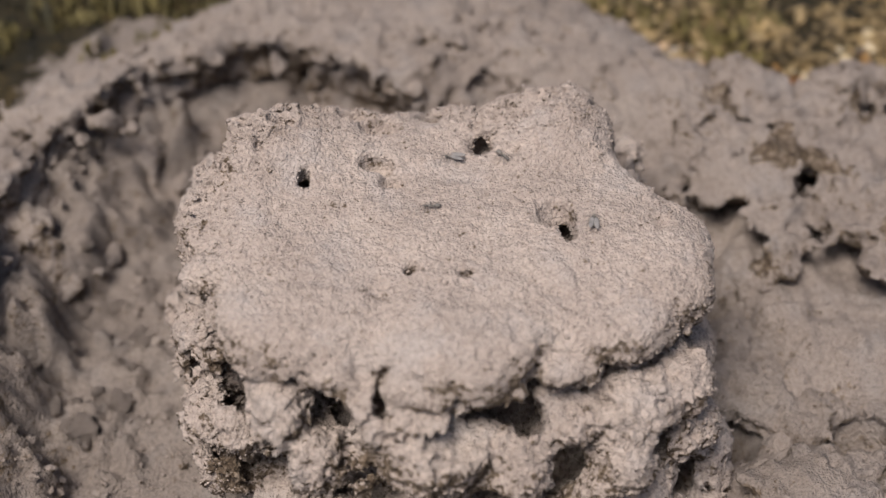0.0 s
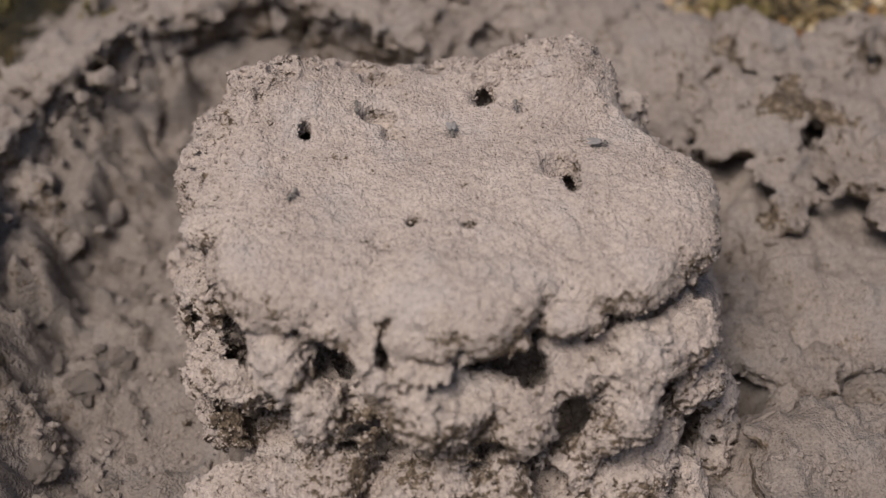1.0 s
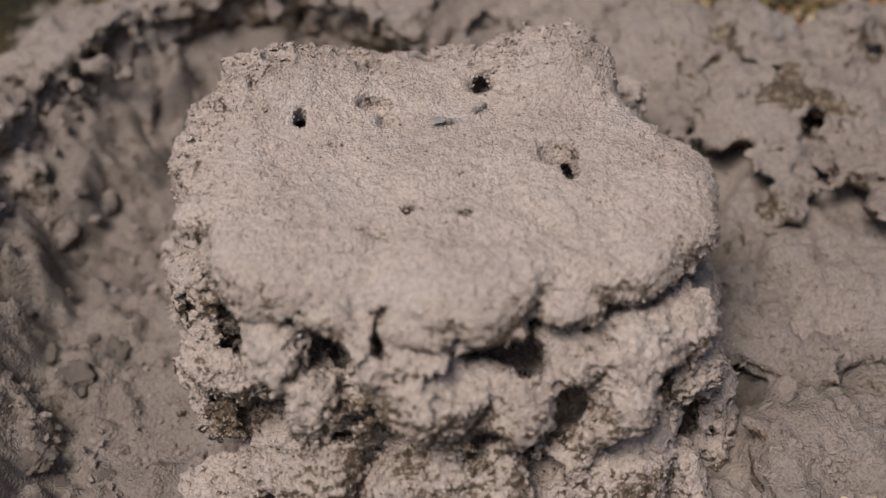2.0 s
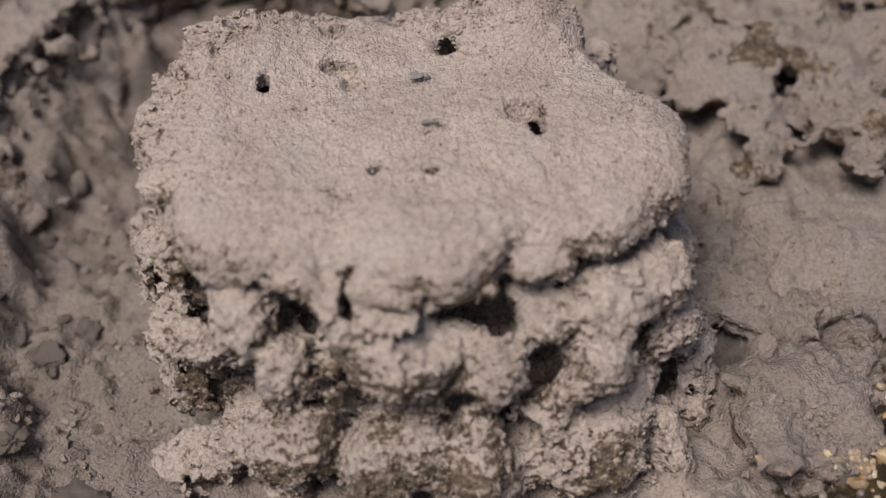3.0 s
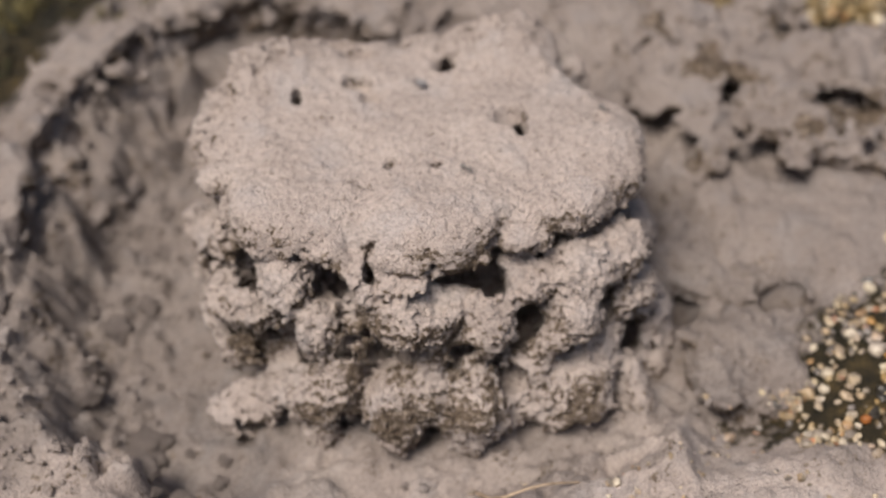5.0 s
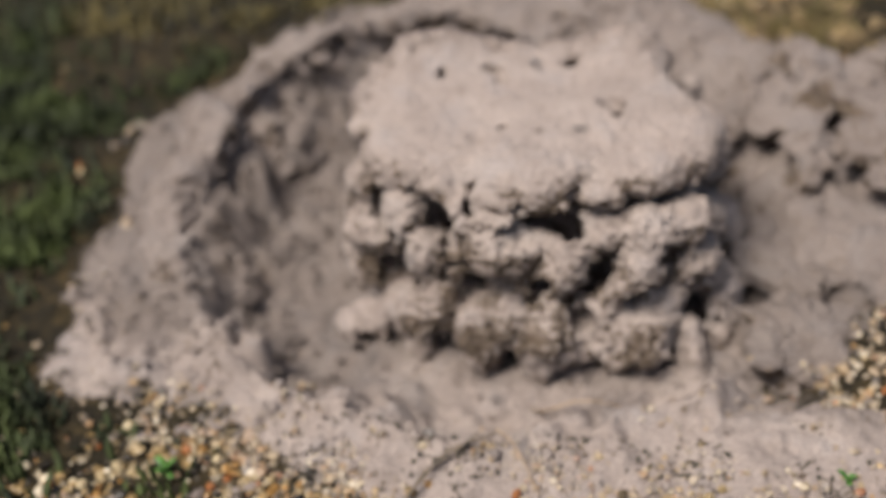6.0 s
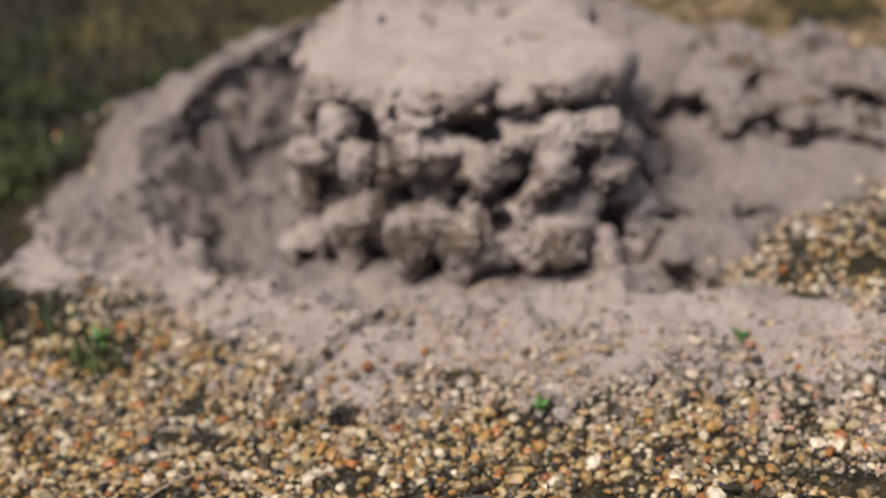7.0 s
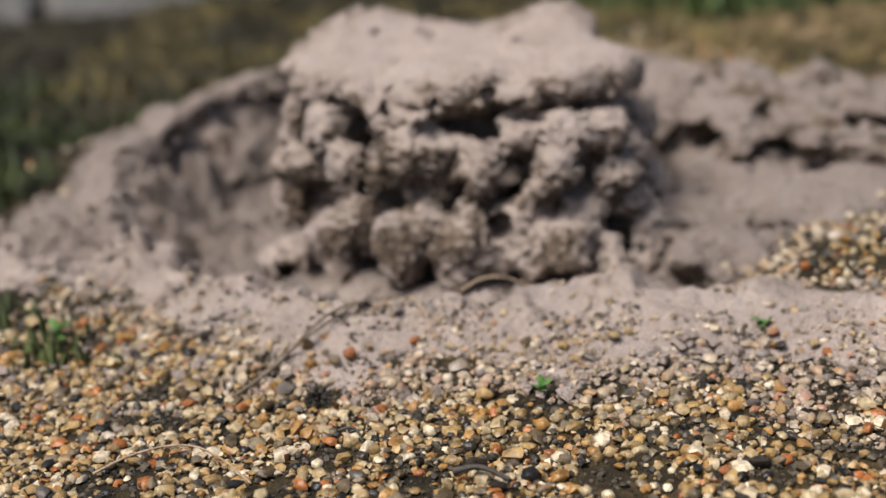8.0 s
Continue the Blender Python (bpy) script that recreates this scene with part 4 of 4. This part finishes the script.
def clods():
    """Lumps of dried mud that have rolled into the moat, each a thing of its own."""
    rnd = random.Random(29)
    meshes = []
    for k in range(7):
        bm = bmesh.new()
        bmesh.ops.create_icosphere(bm, subdivisions=4, radius=1.0)
        off = Vector((k * 3.7, k * 1.9, 0))
        for v in bm.verts:
            c = v.co.copy()
            v.co = c * (1 + 0.55 * noise.noise(c * 1.2 + off) + 0.34 * noise.noise(c * 2.9 + off) - 0.22 * abs(noise.noise(c * 6 + off)))
            v.co.z *= 0.55
        me = bpy.data.meshes.new("mud_clod")
        bm.to_mesh(me)
        bm.free()
        me.shade_smooth()
        me.materials.append(MUD)
        meshes.append(me)
    for i in range(34):
        a, r = radians(rnd.uniform(150, 232)), rnd.uniform(0.078, 0.108)
        x, y = -0.004 + r * math.cos(a), 0.006 + r * math.sin(a)
        s = 0.0015 * math.exp(abs(rnd.gauss(0, 0.55)))
        if i == 0:
            x, y, s = -0.082, -0.047, 0.0075
        z = float(height(np.array([x]), np.array([y]))[0])
        ob = new("mud_clod", meshes[i % 7])
        ob.matrix_basis = pose(x, y, z + s * 0.05, rnd.uniform(-15, 15), rnd.uniform(-15, 15), rnd.uniform(0, 360)) @ Matrix.Diagonal((s, s, s, 1))
        tagged(ob, "crumbly lump of grey mud fallen into the moat", "mud clod", "mud clods in the moat")


clods()


# ---- growth and litter ----
def blades(name, label, category, spots, rs, length, width, mat, lean=0.7):
    """Tufts of short pointed blades: three crossing facets each."""
    cos, fas = [], []
    n = len(spots)
    yaw, tilt = rs.uniform(0, math.tau, n), rs.uniform(0.1, lean, n)
    h, w = length * np.exp(rs.normal(0, 0.35, n)), width * rs.uniform(0.7, 1.3, n)
    side = np.stack([np.cos(yaw), np.sin(yaw), 0 * yaw], -1)
    out = np.stack([-np.sin(yaw), np.cos(yaw), 0 * yaw], -1)
    up = np.array([0, 0, 1.0])
    for i, (k, ww) in enumerate(((0.0, 1.0), (0.5, 0.9), (1.0, 0.08))):
        mid = spots + out * (h * np.sin(tilt) * k ** 1.5)[:, None] + up * (h * np.cos(tilt) * k)[:, None]
        cos += [mid - side * (w * ww)[:, None], mid + side * (w * ww)[:, None], mid + out * (w * ww * 0.5)[:, None] - up * (w * 0.2)[:, None]]
    co = np.stack(cos, 1).reshape(-1, 3)
    base = (np.arange(n) * 9)[:, None, None]
    quads = []
    for r in (0, 3):
        quads += [[r, r + 2, r + 5, r + 3], [r + 2, r + 1, r + 4, r + 5], [r + 1, r, r + 3, r + 4]]
    fa = (np.array(quads)[None] + base).reshape(-1, 4)
    me = mesh_from(name, co, fa)
    me.materials.append(mat)
    return tagged(new(name, me), label, category, kind="stuff")


def moss():
    rs = np.random.RandomState(8)
    x, y = rs.uniform(-0.5, 0.1, 26000), rs.uniform(-0.16, 0.6, 26000)
    on = (rs.rand(len(x)) < moss_mask(x, y) * (0.25 + 0.75 * smooth(-0.2, 0.4, fbm(x, y, 0 * x, 0.05, 2)))) & (clay_mask(x, y) < 0.2)
    x, y = x[on], y[on]
    near = y + 0.5 * x < 0.02 + 0.03 * fbm(x, y, 0 * x, 0.05, 2)
    for pick, label, mat in ((near, "dark green moss and short grass on damp ground", GREEN), (~near, "brownish moss on the shaded ground behind", MOSS)):
        a, b = x[pick], y[pick]
        blades("moss", label, "moss", np.stack([a, b, height(a, b)], -1), rs, 0.007, 0.0015, mat)
    x, y = rs.uniform(-0.34, -0.08, 24000), rs.uniform(-0.16, 0.12, 24000)
    on = (rs.rand(len(x)) < moss_mask(x, y) * smooth(-0.1, 0.5, fbm(x, y, 0 * x, 0.03, 3))) & (clay_mask(x, y) < 0.3)
    x, y = x[on], y[on]
    blades("moss", "dense dark green moss on the damp ground", "moss", np.stack([x, y, height(x, y)], -1), rs, 0.0048, 0.0012, GREEN)
    x, y = rs.uniform(-0.25, 0.45, 18000), rs.uniform(0.13, 0.34, 18000)
    on = (np.hypot(x, y) > 0.172 + 0.01 * fbm(x, y, 0 * x, 0.03, 2)) & (fbm(x, y, 0 * x, 0.025, 3) > -0.15)
    x, y = x[on], y[on]
    blades("moss", "low olive moss between the grains behind the bank", "moss", np.stack([x, y, height(x, y)], -1), rs, 0.0045, 0.0013, OLIVE)
    x, y = rs.uniform(0.0, 0.6, 18000), rs.uniform(0.22, 0.9, 18000)
    on = (fbm(x, y, 0 * x, 0.2, 2) > -0.35) & (x > 0.13 - 1.5 * (y - 0.25))
    x, y = x[on], y[on]
    blades("grass", "short green lawn grass beyond the gravel", "grass", np.stack([x, y, height(x, y)], -1), rs, 0.018, 0.0026, LAWN)


def stalk(name, label, category, points, radius, mat, sides=7):
    """A thin dry stem through a few places, tapering."""
    cu = bpy.data.curves.new(name, "CURVE")
    cu.dimensions = "3D"
    cu.bevel_depth, cu.bevel_resolution, cu.resolution_u = radius, 2, 6
    s = cu.splines.new("BEZIER")
    s.bezier_points.add(len(points) - 1)
    for i, (p, (x, y, z)) in enumerate(zip(s.bezier_points, points)):
        p.co = (x / 1000, y / 1000, float(height(np.array([x / 1000]), np.array([y / 1000]))[0]) + z / 1000)
        p.handle_left_type = p.handle_right_type = "AUTO"
        p.radius = 1.0 - 0.6 * i / len(points)
    cu.materials.append(mat)
    return tagged(new(name, cu), label, category)


def litter():
    stalk("dry_stalk", "pale dry grass stalk arching over the dusty mud", "stalk", ((15, -77, 0.0), (20, -87, 5.0), (30, -88, 6.0), (42, -85, 0.0)), 0.0006, TWIG)
    stalk("twig", "thin dark dry twig lying on dusty mud", "twig", ((-31, -156, 1.5), (-24, -141, 2.5), (-11, -117, 4.0), (5, -103, 6.0)), 0.0006, DEAD)
    stalk("twig", "short brown twig leaning over dusty mud", "twig", ((4, -99, 4.0), (11, -110, 3.5), (20, -123, 2.0)), 0.0005, TWIG)
    stalk("dry_stalk", "thin curved straw lying over the gravel", "stalk", ((-52, -199, 2.0), (-44, -192, 4.0), (-32, -188, 5.0), (-21, -193, 5.0), (-10, -202, 4.0)), 0.00038, TWIG)
    stalk("twig", "dark broken stick lying in the gravel", "twig", ((37, -193, 4.0), (43, -192, 5.0), (51, -195, 4.0)), 0.0009, BARK)
    stalk("twig", "thin dark twig half buried in dusty mud", "twig", ((-27, -144, 1.5), (-17, -124, 3.5), (0, -108, 5.0)), 0.0005, DEAD)
    stalk("twig", "small dark twig lying in the gravel", "twig", ((3, -172, 1.5), (7, -172, 2.5), (11, -177, 1.2)), 0.0005, BARK)


def sprout(x, y, size, leaves, seed):
    """A seedling: small oval leaves round a short stem."""
    rnd = random.Random(seed)
    z = float(height(np.array([x]), np.array([y]))[0])
    root = tagged(new("seedling"), "tiny bright green seedling with oval leaves in gravel", "plant", "seedlings")
    root.location = (x, y, z)
    bm = bmesh.new()
    bmesh.ops.create_cone(bm, cap_ends=True, segments=6, radius1=size * 0.12, radius2=size * 0.06, depth=size)
    bmesh.ops.translate(bm, vec=(0, 0, size * 0.5), verts=bm.verts)
    me = bpy.data.meshes.new("stem")
    bm.to_mesh(me)
    part("stem", me, LEAF, root)
    for i in range(leaves):
        bm = bmesh.new()
        bmesh.ops.create_uvsphere(bm, u_segments=8, v_segments=6, radius=1.0)
        r = size * rnd.uniform(0.4, 0.65)
        for v in bm.verts:
            c = v.co
            v.co = Vector((r * (1 + c.x), r * 0.55 * c.y, r * 0.1 * c.z + r * 0.25 * (c.x + 1) * (1 - 0.5 * c.x)))
        me = bpy.data.meshes.new("leaf")
        bm.to_mesh(me)
        me.shade_smooth()
        ob = part("leaf", me, LEAF, root)
        ob.matrix_basis = pose(0, 0, size * rnd.uniform(0.4, 1.0), rnd.uniform(-20, 20), rnd.uniform(-35, 5), i * 360 / leaves + rnd.uniform(-30, 30))
    return root


def dark_cone(x, y, r):
    """A small dark seed cone: pointed scales that stand out all round."""
    rnd = random.Random(6)
    z = float(height(np.array([x]), np.array([y]))[0])
    root = tagged(new("seed_cone"), "small dark seed cone with spread scales on gravel", "seed cone")
    root.matrix_basis = pose(x, y, z + r * 0.7, 70, 0, 25)
    for k in range(70):
        u = 1 - 2 * (k + 0.5) / 70
        a = k * 2.39996
        d = Vector((math.sqrt(1 - u * u) * math.cos(a), math.sqrt(1 - u * u) * math.sin(a), u * 1.15))
        d = (d + Vector((rnd.gauss(0, 0.15), rnd.gauss(0, 0.15), rnd.gauss(0, 0.15)))).normalized()
        bm = bmesh.new()
        m = Matrix.Translation(d * r * 0.55) @ d.to_track_quat("Z", "Y").to_matrix().to_4x4() @ Matrix.Diagonal((1.0, 0.45, 1.0, 1.0))
        bmesh.ops.create_cone(bm, cap_ends=True, segments=6, radius1=r * 0.26, radius2=r * 0.05, depth=r * rnd.uniform(0.7, 1.1), matrix=m)
        me = bpy.data.meshes.new("scale")
        bm.to_mesh(me)
        part("scale", me, MOSS if k % 5 == 0 else BARK, root)
    return root


def pebbles():
    """The larger stones that lie on the gravel, each a thing of its own."""
    rnd = random.Random(17)
    meshes = []
    for k in range(8):
        co, fa = pebble_shape(rnd, 2)
        me = mesh_from("pebble", co, fa)
        me.set_sharp_from_angle(angle=radians(44))
        me.materials.append(STONE)
        meshes.append(me)
    for i in range(150):
        x, y = rnd.uniform(-0.13, 0.17), rnd.uniform(-0.225, -0.115)
        s = rnd.uniform(0.0013, 0.0021)
        z = float(height(np.array([x]), np.array([y]))[0])
        ob = new("pebble", meshes[i % 8])
        ob.matrix_basis = pose(x, y, z + s * 0.75, rnd.uniform(-25, 25), rnd.uniform(-25, 25), rnd.uniform(0, 360)) @ Matrix.Diagonal((s, s, s, 1))
        tagged(ob, "small worn pebble lying among the gravel", "pebble", "pebbles on the gravel")


def paving():
    """The pale edging stones far behind."""
    for i in range(5):
        bm = bmesh.new()
        bmesh.ops.create_cube(bm, size=1.0)
        for v in bm.verts:
            v.co = Vector((v.co.x * 0.30, v.co.y * 0.075, v.co.z * 0.05))
        bmesh.ops.bevel(bm, geom=bm.edges[:], offset=0.006, segments=2, affect="EDGES")
        me = bpy.data.meshes.new("edging_stone")
        bm.to_mesh(me)
        ob = part("edging_stone", me, PAVING)
        d = -0.75 + 0.306 * i
        ob.matrix_basis = pose(-0.35 + d * 0.90, 0.345 + d * 0.44, 0.0, 0, 0, 26)
        tagged(ob, "pale grey concrete edging stone set in the ground", "edging stone", "edging stones")


moss()
litter()
sprout(0.053, -0.150, 0.0032, 6, 1)
sprout(-0.097, -0.124, 0.0040, 7, 2)
sprout(0.110, -0.109, 0.0030, 5, 3)
dark_cone(-0.006, -0.158, 0.0042)
pebbles()
paving()


# ---- insects ----
def ant(label, wings=False):
    """A small dusty ant: head, thorax, gaster, six legs, two feelers. It looks along x."""
    root = tagged(new("ant"), label, "ant", "ants on the mound")

    def blob(name, x, z, rx, ry, rz):
        bm = bmesh.new()
        bmesh.ops.create_uvsphere(bm, u_segments=12, v_segments=8, radius=1.0)
        for v in bm.verts:
            taper = 1 - 0.25 * v.co.x
            v.co = Vector((x + rx * v.co.x, ry * taper * v.co.y, z + rz * taper * v.co.z))
        me = bpy.data.meshes.new(name)
        bm.to_mesh(me)
        me.shade_smooth()
        part(name, me, ANT, root)

    mm = 0.00085
    blob("head", 1.75 * mm, 1.05 * mm, 0.62 * mm, 0.55 * mm, 0.45 * mm)
    blob("thorax", 0.45 * mm, 1.15 * mm, 0.85 * mm, 0.40 * mm, 0.42 * mm)
    blob("waist", -0.55 * mm, 1.05 * mm, 0.25 * mm, 0.20 * mm, 0.28 * mm)
    blob("gaster", -1.75 * mm, 1.15 * mm, 1.10 * mm, 0.72 * mm, 0.66 * mm)

    def tube(name, pts, r):
        bm = bmesh.new()
        for p, q in zip(pts, pts[1:]):
            p, q = Vector(p) * mm, Vector(q) * mm
            m = Matrix.Translation((p + q) / 2) @ (q - p).to_track_quat("Z", "Y").to_matrix().to_4x4()
            bmesh.ops.create_cone(bm, cap_ends=True, segments=6, radius1=r, radius2=r * 0.75, depth=(q - p).length, matrix=m)
        me = bpy.data.meshes.new(name)
        bm.to_mesh(me)
        return part(name, me, ANT, root)

    for s in (1, -1):
        for x, fx in ((0.9, 1.9), (0.45, 0.4), (0.0, -1.6)):
            tube("leg", ((x, 0.3 * s, 1.0), ((x + fx) / 2, 1.0 * s, 1.6), (fx, 1.7 * s, 0.5), (fx * 1.15, 2.1 * s, 0.0)), 0.11 * mm)
        tube("feeler", ((2.2, 0.25 * s, 1.2), (2.7, 0.6 * s, 1.8), (3.5, 0.8 * s, 1.3)), 0.07 * mm)
        if wings:
            bm = bmesh.new()
            bmesh.ops.create_uvsphere(bm, u_segments=10, v_segments=6, radius=1.0)
            for v in bm.verts:
                c = v.co
                v.co = Vector(((-1.9 + 2.3 * c.x) * mm, (0.75 * s + 0.75 * c.y - 0.2 * s * c.x) * mm, (2.0 + 0.06 * c.z) * mm))
            me = bpy.data.meshes.new("wing")
            bm.to_mesh(me)
            me.shade_smooth()
            part("wing", me, WING, root, "dusty folded wing")
    return root


# seconds, then millimetres across and along the crust
TRAILS = (
    ((0.0, 2.6, 9.2), (0.2, -2.9, 9.9), (0.5, -9.9, 12.7), (0.8, -17.3, 21.1), (1.5, -12.0, 44.0), (2.6, -16.0, 64.0), (3.2, -16.0, 70.0), (8.0, -14.0, 72.0)),
    ((0.0, -28.0, 18.0), (0.7, -28.0, 16.0), (1.0, -31.4, -2.9), (1.2, -38.0, -1.8), (1.4, -43.4, 5.4), (1.5, -48.4, 10.2), (1.8, -55.0, 32.0), (2.6, -62.0, 40.0), (8.0, -62.0, 42.0)),
    ((0.0, 8.6, 28.1), (0.5, 5.8, 29.2), (1.0, 7.5, 19.0), (1.5, 6.3, 17.1), (3.0, 9.6, 20.5), (3.5, 11.9, 17.4), (4.0, 11.2, 20.0), (4.5, 10.2, 21.9), (6.0, 3.0, 30.0), (8.0, 6.0, 38.0)),
    ((0.0, 21.5, 26.7), (0.5, 22.9, 25.0), (1.0, 23.9, 26.3), (1.5, 22.1, 24.4), (2.2, 12.0, 20.0), (2.8, 5.1, -0.3), (3.0, 10.7, 1.2), (3.2, 15.4, 2.6), (3.5, 17.8, -10.0), (3.7, 15.3, -24.6), (4.0, 14.0, -14.6), (4.3, 12.2, -19.2), (5.0, 18.0, -18.0), (6.5, 24.0, -10.0), (8.0, 26.0, 4.0)),
    ((0.0, 53.4, 31.8), (0.5, 53.9, 31.4), (1.0, 55.4, 28.3), (1.5, 52.1, 30.2), (3.0, 57.1, 29.7), (3.5, 56.6, 33.0), (4.5, 59.0, 6.0), (6.0, 62.0, 16.0), (8.0, 60.0, 34.0)),
    ((0.0, 41.3, 1.3), (0.5, 42.9, 11.2), (1.0, 43.3, 12.0), (1.5, 45.8, 11.3), (2.4, 60.0, 22.0), (3.2, 64.0, 42.0), (8.0, 66.0, 46.0)),
)


def crust_tree():
    from mathutils.bvhtree import BVHTree
    co, fa, base = [], [], 0
    for ob in scene.objects:
        if ob.type == "MESH" and ob.name.split(".")[0] in ("crust", "lobe", "core", "ground"):
            co += [v.co[:] for v in ob.data.vertices]
            fa += [[base + i for i in p.vertices] for p in ob.data.polygons]
            base = len(co)
    return BVHTree.FromPolygons(co, fa)


def motions():
    tree = crust_tree()
    for i, trail in enumerate(TRAILS):
        ob = ant("winged ant grey with dust on the crust" if i % 3 == 2 else "small dark ant walking over the pale crust", i % 3 == 2)
        rows, last = [], 0.0
        for k, (t, x, y) in enumerate(trail):
            n = trail[min(k + 1, len(trail) - 1)]
            p = trail[max(k - 1, 0)]
            if math.hypot(n[1] - p[1], n[2] - p[2]) > 0.3:
                want = math.degrees(math.atan2(n[2] - p[2], n[1] - p[1]))
                turn = (want - last + 180) % 360 - 180
                last = want if k == 0 else last + max(-80, min(80, turn))
            hit = tree.ray_cast(Vector((x / 1000, y / 1000, 0.2)), Vector((0, 0, -1)))
            up = hit[1] if hit[1].z > 0 else -hit[1]
            up = (up + Vector((0, 0, 1.5))).normalized()
            fwd = Vector((math.cos(radians(last)), math.sin(radians(last)), 0))
            side = up.cross(fwd).normalized()
            fwd = side.cross(up)
            m = Matrix((fwd, side, up)).transposed().to_4x4()
            m.translation = hit[0] + up * 0.0001
            rows.append((t, m))
        walk(ob, rows)


motions()
